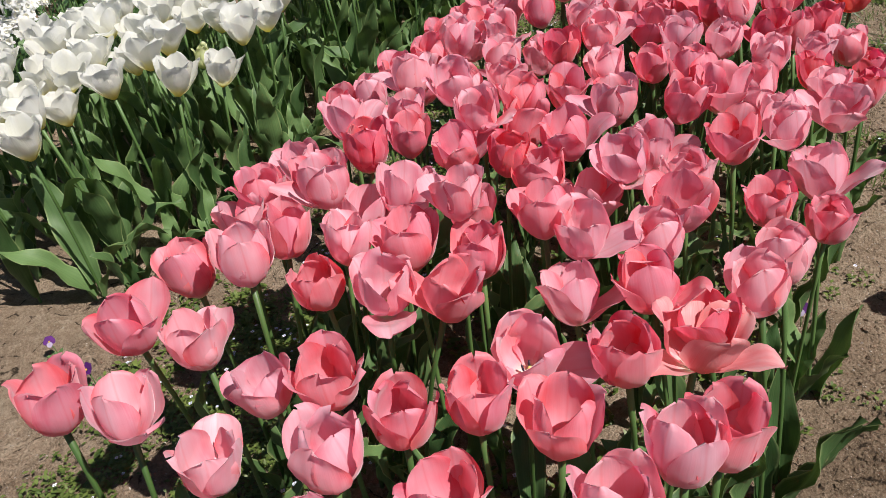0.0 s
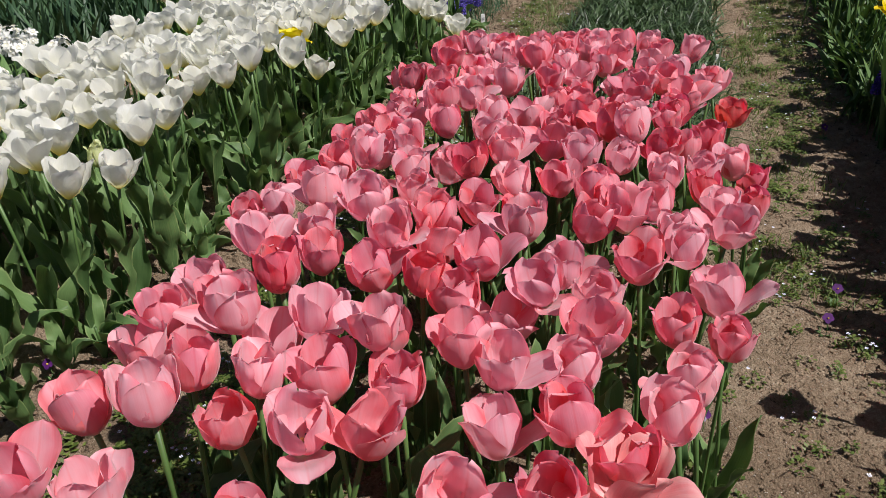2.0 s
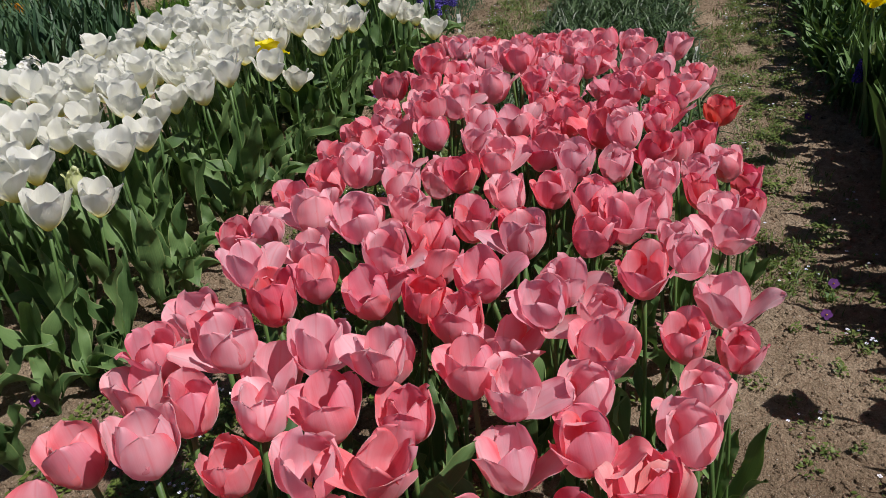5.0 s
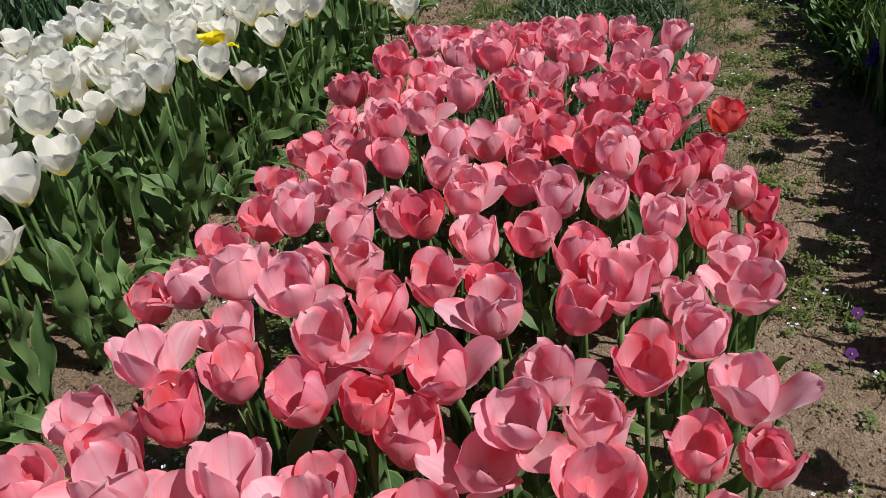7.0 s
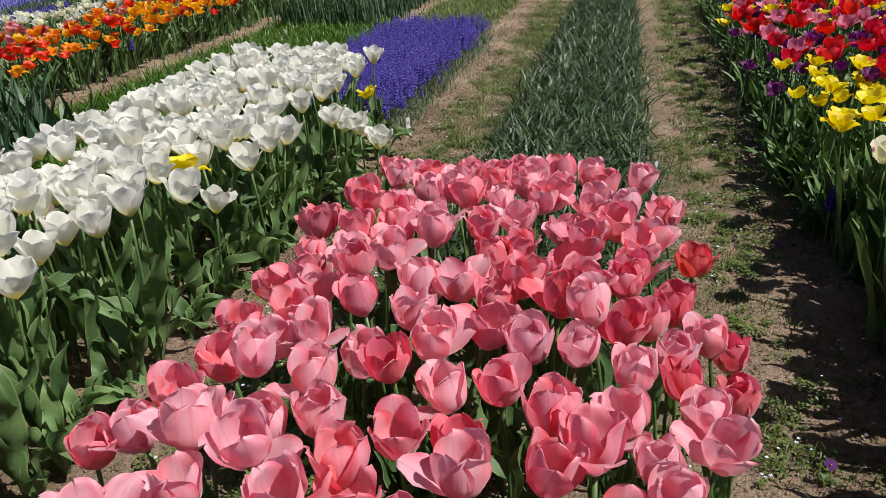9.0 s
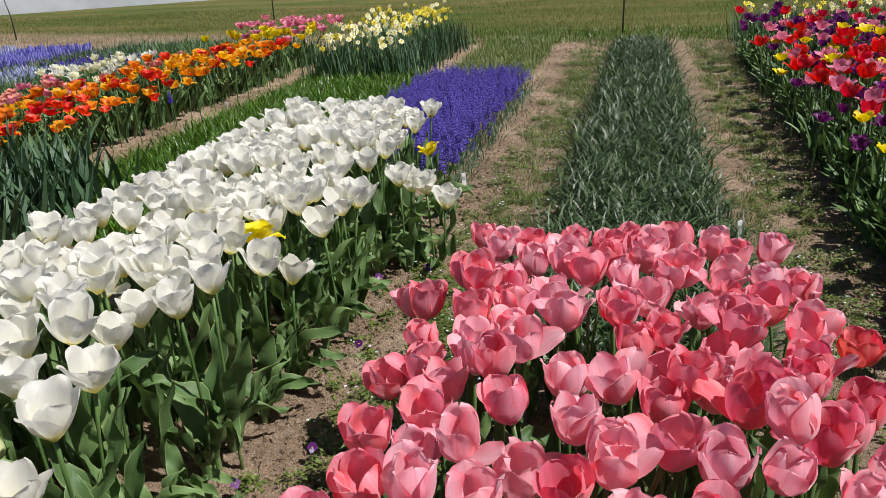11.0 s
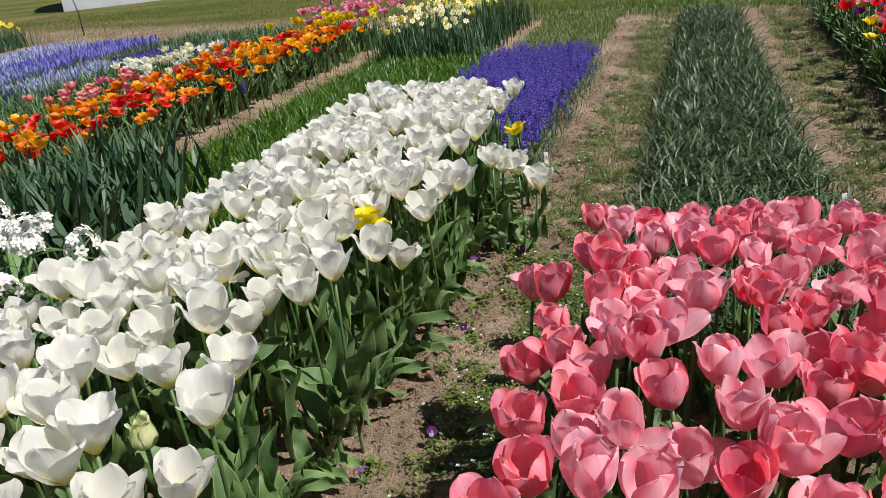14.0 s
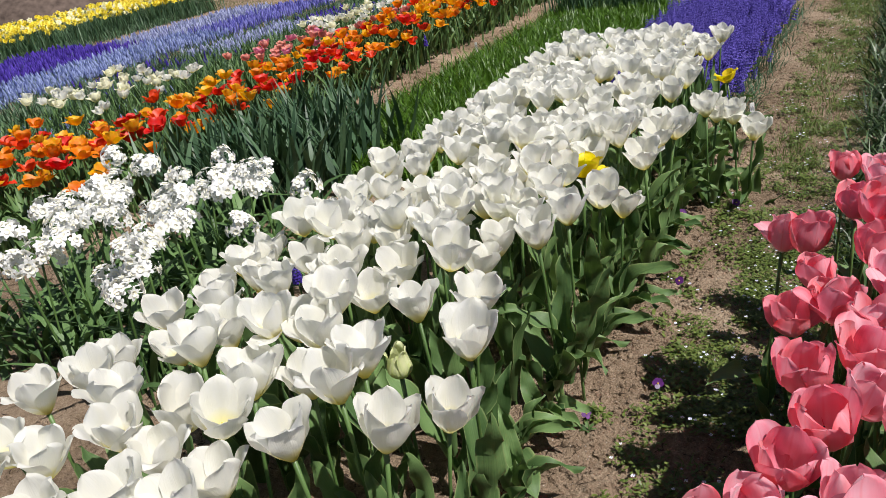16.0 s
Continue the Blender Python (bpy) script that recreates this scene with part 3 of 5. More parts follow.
# ---- stuff helpers ----
def blades(rng, count, area, length, width, e0, e1, mat, name, label, category, segs=4, z0=-0.01, curl=0.4, broad=False):
    """A stand of thin leaves, joined. area: a function that gives a root (x, y). broad: folded leaves with wavy rims."""
    n = count
    root = np.array([area(rng) for _ in range(n)])
    L = rng.uniform(length[0], length[1], n)
    W = rng.uniform(width[0], width[1], n)
    az = rng.uniform(0, 2 * np.pi, n)
    el0, el1 = np.radians(rng.uniform(e0[0], e0[1], n)), np.radians(rng.uniform(e1[0], e1[1], n))
    bend = rng.uniform(-curl, curl, n)
    ph = rng.uniform(0, 6.28, n)
    d, z = np.zeros(n), np.full(n, z0)
    cols = (-1, 0, 1) if broad else (-1, 1)
    k = len(cols)
    verts = np.zeros((n, segs + 1, k, 3))
    uvs = np.zeros((n, segs + 1, k, 2))
    for i in range(segs + 1):
        v = i / segs
        a = az + bend * v
        x, y = root[:, 0] + d * np.cos(a), root[:, 1] + d * np.sin(a)
        if broad:
            w = W * np.interp(v, (0, 0.25, 0.55, 0.8, 1), (0.5, 0.9, 1, 0.65, 0.03)) / 2
        else:
            w = W * (0.75 + 0.25 * math.sin(math.pi * min(1, v * 1.4))) * (1 - v ** 4 * 0.97) / 2
        el = el0 + (el1 - el0) * v ** 1.3
        px, py = -np.sin(az), np.cos(az)
        for s, sg in enumerate(cols):
            up = abs(sg) * w * (0.45 + 0.4 * np.sin(9 * v + ph + sg)) if broad else sg * 0.25 * w
            out = -up * np.sin(el) if broad else 0
            verts[:, i, s, 0], verts[:, i, s, 1], verts[:, i, s, 2] = x + sg * px * w + out * np.cos(a), y + sg * py * w + out * np.sin(a), z + up * (np.cos(el) if broad else 1)
            uvs[:, i, s, 0], uvs[:, i, s, 1] = 0.5 + 0.5 * sg, v
        d = d + np.cos(el) * L / segs
        z = z + np.sin(el) * L / segs
    per = (segs + 1) * k
    faces = [(b + k * i + s, b + k * i + s + 1, b + k * i + k + s + 1, b + k * i + k + s) for b in range(0, n * per, per) for i in range(segs) for s in range(k - 1)]
    ob = new(name, mesh_from(name, verts.reshape(-1, 3), faces, mat, uvs.reshape(-1, 2)))
    return tagged(ob, label, category, kind="stuff")


def box_area(x0, x1, y0, y1, skew=0.0, ragged=0.05):
    def area(rng):
        x, y = rng.uniform(x0, x1), rng.uniform(y0, y1)
        return x + rng.normal(0, ragged) + skew * (y - y0), y + rng.normal(0, ragged)
    return area


def tapered(x0, x1, far0, far1, y0, y1, ragged=0.05):
    """A strip whose edges run from x0, x1 to far0, far1, with more growth towards its front."""
    def area(rng):
        k = rng.uniform() ** 1.25
        a, b = x0 + (far0 - x0) * k, x1 + (far1 - x1) * k
        return rng.uniform(a, b) + rng.normal(0, ragged), y0 + (y1 - y0) * k + rng.normal(0, ragged)
    return area


def clumped(area, level=0.05, scale=4.2):
    """Only where an uneven field is high enough, so that growth stands in patches."""
    def spot(rng):
        while True:
            x, y = area(rng)
            if noise.noise(Vector((x * scale, y * scale, 3.0))) + rng.normal(0, 0.08) > level:
                return x, y
    return spot


def scatter_mesh(name, proto_v, proto_f, mats, mat):
    """Many copies of one small form in one mesh."""
    pv = np.array(proto_v)
    n, k = len(mats), len(pv)
    verts = np.concatenate([pv @ np.array(m.to_3x3()).T + np.array(m.translation) for m in mats])
    faces = [tuple(i + b for i in f) for b in range(0, n * k, k) for f in proto_f]
    return mesh_from(name, verts, faces, mat)


def spike_form(rng, height=0.07, rings=6, per=6, r=0.012):
    """A spike of small hanging bells, one above the other."""
    v, f = [], []
    for i in range(rings):
        s = i / (rings - 1)
        rr = r * (1 - 0.75 * s ** 1.8)
        b = 0.007 * (1 - 0.5 * s)
        for k in range(per):
            a = 6.2832 * (k + 0.5 * (i % 2)) / per + rng.uniform(-0.15, 0.15)
            c = Vector((rr * math.cos(a), rr * math.sin(a), height * s - 0.003))
            o = len(v)
            for p in ((1, 0, -0.3), (0, 1, -0.3), (-1, 0, -0.3), (0, -1, -0.3), (0, 0, 0.9), (0, 0, -1.1)):
                v.append(tuple(c + Vector(p) * b))
            f += [(o, o + 1, o + 4), (o + 1, o + 2, o + 4), (o + 2, o + 3, o + 4), (o + 3, o, o + 4), (o + 1, o, o + 5), (o + 2, o + 1, o + 5), (o + 3, o + 2, o + 5), (o, o + 3, o + 5)]
    return v, f


def spindle_form(rng, height=0.085, r=0.013):
    """A knobbly upright spike in one piece, for rows far off."""
    v, f = [], []
    prof = ((0.0, 0.45), (0.15, 1.0), (0.38, 0.85), (0.55, 0.95), (0.8, 0.55), (1.0, 0.06))
    for i, (h, w) in enumerate(prof):
        for k in range(5):
            a = 1.25664 * (k + 0.5 * (i % 2))
            w2 = w * r * rng.uniform(0.8, 1.2)
            v.append((w2 * math.cos(a), w2 * math.sin(a), height * h))
    for i in range(len(prof) - 1):
        f += [(i * 5 + k, i * 5 + (k + 1) % 5, i * 5 + 5 + (k + 1) % 5, i * 5 + 5 + k) for k in range(5)]
    return v, f


def muscari_bed(rng, count, area, mat, label, size=1.0, z=(0.06, 0.13), rings=6, per=6, green=None, greens=0, lean=0.25):
    forms = [spike_form(rng, rings=rings, per=per) if rings else spindle_form(rng) for _ in range(3)]
    all_v, all_f = [], []
    base = 0
    for k in range(count):
        x, y = area(rng)
        fv, ff = forms[k % 3]
        s = size * rng.uniform(0.75, 1.2)
        m = Matrix.Translation((x, y, rng.uniform(*z))) @ Matrix.Rotation(rng.uniform(-lean, lean), 4, "X") @ Matrix.Rotation(rng.uniform(-lean, lean), 4, "Y") @ Matrix.Rotation(rng.uniform(0, 6.28), 4, "Z")
        a = np.array(fv) * s @ np.array(m.to_3x3()).T + np.array(m.translation)
        all_v.append(a)
        all_f += [tuple(i + base for i in q) for q in ff]
        base += len(fv)
    ob = new("grape_hyacinths", mesh_from("grape_hyacinths", np.concatenate(all_v), all_f, mat, smooth=False))
    tagged(ob, label, "grape hyacinth", kind="stuff")
    if greens:
        blades(rng, greens, area, (0.1, 0.2), (0.003, 0.006), (50, 88), (-20, 50), green or M_STRAP, "grape_hyacinth_leaves", "thin green leaves between the grape hyacinth spikes", "leaves", segs=3)
    return ob


# ---- where the flowers stand: x, y and the height of the flower's middle, row by row ----
PINK_ROWS_A = [(0.35, 0.97, 0.47), (0.11, 0.97, 0.48), (0.21, 0.99, 0.48), (0.47, 1.02, 0.48), (0.33, 1.09, 0.46), (0.51, 1.10, 0.47), (0.11, 1.10, 0.49), (0.40, 1.12, 0.47), (0.19, 1.13, 0.46), (0.59, 1.13, 0.49), (0.68, 1.14, 0.48), (0.80, 1.15, 0.48), (0.83, 1.20, 0.46), (0.61, 1.23, 0.47), (0.20, 1.24, 0.52), (0.07, 1.25, 0.46), (0.71, 1.27, 0.47), (0.28, 1.28, 0.46), (0.39, 1.28, 0.48), (0.47, 1.31, 0.47), (0.20, 1.33, 0.50), (0.30, 1.34, 0.50), (0.78, 1.34, 0.45), (0.62, 1.36, 0.46), (0.08, 1.37, 0.47), (0.38, 1.37, 0.49), (0.78, 1.38, 0.44), (0.48, 1.39, 0.48), (0.71, 1.39, 0.48), (0.44, 1.42, 0.55), (0.61, 1.43, 0.51)]
PINK_ROWS_B = [(0.20, 1.44, 0.52), (0.07, 1.44, 0.48), (0.55, 1.45, 0.52), (0.25, 1.45, 0.46), (0.83, 1.46, 0.45), (0.70, 1.47, 0.49), (0.31, 1.49, 0.49), (0.22, 1.54, 0.53), (0.71, 1.55, 0.49), (0.06, 1.56, 0.46), (0.85, 1.56, 0.43), (0.58, 1.58, 0.47), (0.49, 1.60, 0.48), (0.62, 1.61, 0.52), (0.43, 1.62, 0.50), (0.14, 1.62, 0.53), (0.34, 1.63, 0.49), (0.24, 1.64, 0.50), (0.70, 1.65, 0.48), (0.82, 1.67, 0.44), (0.51, 1.68, 0.51), (0.63, 1.71, 0.49), (0.34, 1.71, 0.52), (0.20, 1.71, 0.51), (0.90, 1.71, 0.40), (0.41, 1.74, 0.49), (0.75, 1.74, 0.50), (0.88, 1.79, 0.43), (0.26, 1.79, 0.53), (0.39, 1.80, 0.51), (0.55, 1.80, 0.52)]
PINK_ROWS_C = [(0.16, 1.81, 0.53), (0.66, 1.82, 0.52), (0.82, 1.84, 0.48), (0.03, 1.86, 0.46), (0.44, 1.88, 0.49), (0.71, 1.88, 0.52), (0.31, 1.91, 0.49), (0.65, 1.94, 0.52), (0.19, 1.96, 0.55), (0.48, 2.00, 0.49), (0.89, 2.00, 0.44), (0.75, 2.01, 0.47), (0.26, 2.01, 0.49), (0.56, 2.03, 0.49), (0.09, 2.03, 0.48), (0.38, 2.03, 0.51), (0.87, 2.06, 0.45), (0.44, 2.09, 0.52), (0.76, 2.10, 0.49), (0.21, 2.13, 0.50), (0.59, 2.14, 0.50), (0.67, 2.14, 0.50), (0.43, 2.14, 0.51), (0.84, 2.16, 0.44), (0.52, 2.16, 0.51), (0.93, 2.18, 0.40), (0.38, 2.18, 0.52), (0.68, 2.20, 0.55), (0.27, 2.21, 0.52), (0.83, 2.22, 0.45), (0.13, 2.23, 0.47)]
PINK_ROWS_D = [(0.74, 2.25, 0.48), (0.63, 2.27, 0.52), (0.51, 2.29, 0.49), (0.78, 2.31, 0.46), (0.23, 2.31, 0.54), (0.35, 2.31, 0.51), (0.89, 2.32, 0.43), (0.43, 2.33, 0.50), (0.14, 2.33, 0.47), (0.55, 2.35, 0.51), (0.66, 2.36, 0.50), (0.01, 2.38, 0.43), (0.94, 2.38, 0.36), (0.08, 2.39, 0.46), (0.18, 2.40, 0.49), (0.74, 2.40, 0.49), (0.83, 2.41, 0.44), (0.26, 2.42, 0.51), (0.07, 2.44, 0.43), (0.75, 2.45, 0.49), (0.16, 2.47, 0.48), (0.62, 2.51, 0.46), (0.46, 2.52, 0.47), (0.04, 2.53, 0.44), (0.43, 2.56, 0.52), (0.77, 2.56, 0.49), (0.65, 2.56, 0.50), (0.32, 2.57, 0.50), (0.13, 2.57, 0.49), (0.51, 2.57, 0.47), (0.64, 2.62, 0.49)]
PINK_ROWS_E = [(0.78, 2.65, 0.47), (0.13, 2.66, 0.53), (0.01, 2.66, 0.46), (0.28, 2.71, 0.47), (-0.04, 2.72, 0.43), (0.09, 2.72, 0.51), (0.18, 2.75, 0.46), (0.35, 2.79, 0.50), (0.43, 2.80, 0.48), (0.17, 2.82, 0.45), (0.53, 2.83, 0.48), (0.73, 2.84, 0.47), (0.30, 2.85, 0.49), (0.56, 2.88, 0.49), (0.39, 2.90, 0.48), (0.13, 2.92, 0.49), (0.21, 2.93, 0.45), (0.48, 2.93, 0.48), (0.82, 2.95, 0.40), (0.67, 2.95, 0.48), (0.29, 2.96, 0.47), (0.39, 2.97, 0.48), (0.49, 2.99, 0.48), (0.83, 3.00, 0.39), (0.76, 3.00, 0.48), (0.20, 3.01, 0.46), (0.63, 3.02, 0.48), (0.05, 3.11, 0.44)]
WHITE_ROWS_A = [(-1.03, 1.77, 0.48), (-0.64, 1.77, 0.48), (-0.78, 1.78, 0.48), (-1.13, 1.80, 0.48), (-0.51, 1.86, 0.46), (-0.80, 1.88, 0.49), (-0.63, 1.90, 0.50), (-0.97, 1.92, 0.50), (-0.44, 1.94, 0.45), (-0.62, 1.97, 0.51), (-0.84, 1.99, 0.53), (-0.75, 2.03, 0.50), (-0.46, 2.06, 0.51), (-1.10, 2.10, 0.47), (-0.78, 2.11, 0.52), (-0.98, 2.17, 0.50), (-0.65, 2.19, 0.48), (-0.55, 2.27, 0.46), (-0.76, 2.32, 0.48), (-0.64, 2.34, 0.52), (-1.04, 2.35, 0.46), (-1.21, 2.39, 0.45), (-0.94, 2.41, 0.49), (-0.71, 2.41, 0.53), (-0.83, 2.41, 0.50), (-1.02, 2.43, 0.52), (-1.13, 2.45, 0.51), (-0.85, 2.46, 0.54), (-0.76, 2.46, 0.52), (-0.53, 2.53, 0.49), (-0.73, 2.54, 0.53)]
WHITE_ROWS_B = [(-0.77, 2.59, 0.53), (-0.48, 2.60, 0.52), (-0.67, 2.65, 0.49), (-0.62, 2.66, 0.48), (-0.69, 2.69, 0.51), (-0.97, 2.78, 0.46), (-0.60, 2.79, 0.49), (-1.18, 2.80, 0.46), (-1.14, 2.86, 0.51), (-0.49, 2.86, 0.45), (-1.03, 2.87, 0.50), (-0.68, 2.89, 0.51), (-0.61, 2.92, 0.48), (-0.82, 2.92, 0.48), (-0.94, 2.95, 0.52), (-0.47, 2.98, 0.37), (-1.07, 2.99, 0.51), (-0.68, 3.05, 0.49), (-0.79, 3.08, 0.53), (-1.08, 3.10, 0.51), (-0.90, 3.13, 0.50), (-0.55, 3.21, 0.49), (-0.48, 3.22, 0.42), (-0.60, 3.24, 0.50), (-0.57, 3.34, 0.48), (-0.47, 3.36, 0.44), (-0.57, 3.40, 0.47), (-0.43, 3.42, 0.45), (-0.93, 3.57, 0.49), (-1.09, 3.59, 0.49), (-0.85, 3.62, 0.50)]
WHITE_ROWS_C = [(-0.74, 3.64, 0.48), (-0.60, 3.70, 0.46), (-0.66, 3.71, 0.50), (-0.54, 3.81, 0.45), (-0.43, 3.84, 0.39), (-1.03, 3.85, 0.47), (-0.88, 3.86, 0.48), (-0.40, 3.90, 0.35), (-0.72, 3.91, 0.52), (-0.60, 3.91, 0.50), (-0.35, 3.91, 0.34), (-0.83, 3.93, 0.50), (-0.28, 3.95, 0.27), (-0.56, 4.15, 0.44), (-0.53, 4.42, 0.45), (-0.81, 4.52, 0.49), (-0.69, 4.63, 0.47), (-0.53, 4.68, 0.46)]

rng = np.random.default_rng(11)


def bed_spots(rng, x0, x1, y0, y1, step, jitter=0.3):
    spots = []
    row = 0
    y = y0
    while y < y1:
        x = x0 + (step / 2 if row % 2 else 0)
        while x < x1:
            spots.append((x + rng.uniform(-jitter, jitter) * step, y + rng.uniform(-jitter, jitter) * step))
            x += step
        y += step * 0.9
        row += 1
    return spots


def fill_gaps(rng, known, area, apart, count, z):
    """More spots in the bed, none nearer than apart to another."""
    out = []
    taken = [(a, b) for a, b, _ in known]
    for _ in range(count):
        x, y = rng.uniform(area[0], area[1]), rng.uniform(area[2], area[3])
        if all((x - a) ** 2 + (y - b) ** 2 > apart ** 2 for a, b in taken):
            taken.append((x, y))
            out.append((x, y, rng.uniform(*z)))
    return out


# ---- pink bed ----
PINK_FORM = [(84, 104, 0, 5), (82, 96, 1, 8), (80, 94, 0, 12), (86, 110, 0, 4), (80, 92, 1, 10), (77, 84, 1, 14), (83, 100, 0, 7), (81, 92, 1, 15), (79, 88, 1, 18), (84, 103, 0, 10), (82, 97, 0, 16), (79, 90, 2, 6), (85, 107, 0, 9), (83, 101, 1, 12), (81, 98, 0, 3), (84, 100, 1, 6), (78, 86, 0, 11), (85, 106, 0, 14)]
PINKS = [make_tulip(rng, (M_PINK, M_PINK_PALE)[k % 2], 0.445, a, b, L=0.1, W=0.0385, flop=f, tilt=t, leaves=2, name="pink_tulip", ruffle=0.003, foot=(20, 34), curl=(-12, 24)) for k, (a, b, f, t) in enumerate(PINK_FORM)]
DEEPS = [make_tulip(rng, M_DEEP, 0.445, a, b, L=0.1, W=0.0385, flop=f, tilt=t, leaves=2, name="pink_tulip", ruffle=0.0022, foot=(20, 34), curl=(-12, 24)) for a, b, f, t in PINK_FORM[:5]]
for ob in PINKS:
    tagged(ob, "open coral-pink tulip with paler petal streaks, in the pink bed", "tulip", "pink tulips")
for ob in DEEPS:
    tagged(ob, "deeper rose-red tulip at the edge of the pink bed", "tulip", "pink tulips")
pinks = [(-0.03, 1.83, 0.44), (0.05, 1.94, 0.47), (0.13, 1.9, 0.47), (0.14, 2.12, 0.47), (0.05, 2.17, 0.46)] + PINK_ROWS_A + PINK_ROWS_B + PINK_ROWS_C + PINK_ROWS_D + PINK_ROWS_E
pinks = pinks + fill_gaps(rng, pinks, (0.12, 0.86, 1.5, 3.08), 0.083, 2500, (0.43, 0.48)) + fill_gaps(rng, pinks, (0.3, 0.8, 0.92, 1.1), 0.09, 200, (0.44, 0.47))
for x, y, z in pinks:
    if (x - 0.78) ** 2 + (y - 1.34) ** 2 < 0.001 or x > 0.8 and 2.5 < y < 2.85:
        continue
    deep = x > 0.72 and 2.1 < y < 2.5 and rng.uniform() < 0.55 or rng.uniform() < 0.06
    kinds = DEEPS if deep else PINKS
    place_bloom(kinds[rng.integers(len(kinds))], x, y, z - 0.008, rng.uniform(0, 6.28), rng.uniform(0.84, 1.0))
one = make_tulip(rng, M_STRIPE, 0.43, 68, 55, flop=2, tilt=16, leaves=3, name="pink_tulip", ruffle=0.003)
tagged(one, "pale pink tulip with red flamed stripes and spread petals", "tulip", "pink tulips")
place_bloom(one, 0.782, 1.339, 0.45, 4.6, 1.0)
remove_proto(one)
one = make_tulip(rng, M_REDPINK, 0.4, 80, 96, L=0.085, W=0.033, tilt=6, leaves=2, name="red_tulip")
tagged(one, "single orange-red tulip at the edge of the pink bed", "tulip")
place_bloom(one, 0.883, 2.66, 0.412, 1.0, 1.0)
remove_proto(one)
for ob in PINKS + DEEPS:
    remove_proto(ob)

# ---- white bed ----
WHITE_FORM = [(70, 78, 0, 3), (67, 74, 0, 7), (73, 88, 0, 5), (65, 72, 0, 9), (69, 78, 0, 6), (64, 68, 0, 9), (68, 76, 1, 11), (67, 72, 0, 10), (72, 86, 0, 12), (66, 78, 0, 4), (70, 84, 1, 8), (68, 82, 0, 14)]
WHITES = [make_tulip(rng, M_WHITE, 0.44, a, b, L=0.105, W=0.0365, shape=W_POINT, flop=f, tilt=t, leaves=3, leaf_len=(0.23, 0.35), spread=1.35, name="white_tulip", ruffle=0.003, foot=(36, 52), curl=(-4, 40)) for a, b, f, t in WHITE_FORM]
for ob in WHITES:
    tagged(ob, "white tulip with a yellow base, in the white bed", "tulip", "white tulips")
whites = WHITE_ROWS_A + WHITE_ROWS_B + WHITE_ROWS_C
held = whites + [(-0.578, 3.003, 0.45), (-0.442, 4.302, 0.35), (-0.634, 2.081, 0.4)]
whites = whites + fill_gaps(rng, held, (-1.2, -0.6, 2.3, 4.7), 0.081, 3500, (0.44, 0.485)) + fill_gaps(rng, held, (-1.2, -0.62, 1.48, 2.3), 0.092, 700, (0.44, 0.48)) + fill_gaps(rng, held, (-0.62, -0.5, 3.4, 4.7), 0.1, 300, (0.42, 0.46))
for x, y, z in whites:
    ob = place_bloom(WHITES[rng.integers(len(WHITES))], x, y, z - 0.012, rng.uniform(0, 6.28), rng.uniform(0.86, 1.02))
    if -1.1 < x < -0.72 and y > 2.2:
        thin_out(ob, 2)
for ob in WHITES:
    remove_proto(ob)
one = make_tulip(rng, M_YELLOW, 0.42, 66, 60, L=0.072, W=0.032, flop=1, tilt=10, leaves=3, name="yellow_tulip", ruffle=0.004)
tagged(one, "single yellow tulip among the white ones", "tulip")
place_bloom(one, -0.592, 3.025, 0.45, 0.4, 1.15)
place_bloom(one, -0.442, 4.302, 0.36, 2.0, 0.9)
remove_proto(one)
one = make_tulip(rng, M_BUD, 0.38, 108, 100, L=0.074, W=0.016, shape=W_POINT, tilt=3, leaves=2, name="white_tulip")
tagged(one, "closed greenish-white tulip bud in the white bed", "tulip", "white tulips")
place_bloom(one, -0.634, 2.081, 0.403, 0.4, 1.0)
remove_proto(one)



def leafy_plant(rng, droop):
    base = new("tulip_plant")
    part("stem", stem_mesh(M_STEM, (0, 0, 0.12), 0.0), base)
    for k in range(4):
        e1 = rng.uniform(-60, -5) if k < droop else rng.uniform(30, 75)
        part("leaf", leaf_mesh(rng, M_LEAF, rng.uniform(0.18, 0.27), rng.uniform(0.05, 0.078), rng.uniform(62, 84), e1, rng.uniform(-0.9, 0.9) + (3.14 if k == 3 else 0), fold=rng.uniform(0.5, 1.0), wave=rng.uniform(0.011, 0.022), z0=0.01 * k, twist=rng.uniform(-0.8, 0.8), nv=13), base)
    return tagged(base, "flowerless tulip plant with broad wavy leaves at the bed's edge", "tulip plant", "leafy tulip plants")


leafies = [leafy_plant(rng, d) for d in (0, 1, 2, 3)]
for k in range(25):
    place(leafies[k % 4], -0.5 + rng.uniform(-0.05, 0.04), 1.55 + 0.125 * k + rng.uniform(-0.04, 0.04), -0.01, rng.uniform(-0.5, 0.5), rng.uniform(0.75, 1.05))
flat = new("tulip_plant")
part("stem", stem_mesh(M_STEM, (0, 0, 0.1), 0.0), flat)
part("leaf", leaf_mesh(rng, M_LEAF, 0.23, 0.105, 48, -38, -0.85, fold=0.12, wave=0.008, z0=0.02, nv=13), flat, label="broad flat leaf drooping onto the soil")
part("leaf", leaf_mesh(rng, M_LEAF, 0.24, 0.06, 84, 60, 1.6, fold=0.6, wave=0.01, z0=0.01, nv=13), flat)
part("leaf", leaf_mesh(rng, M_LEAF, 0.22, 0.058, 80, 50, 3.4, fold=0.6, wave=0.01, z0=0.03, nv=13), flat)
flat.matrix_basis = pose(-0.57, 2.29, 0)
tagged(flat, "flowerless tulip plant with one broad flat leaf on the soil", "tulip plant", "leafy tulip plants")
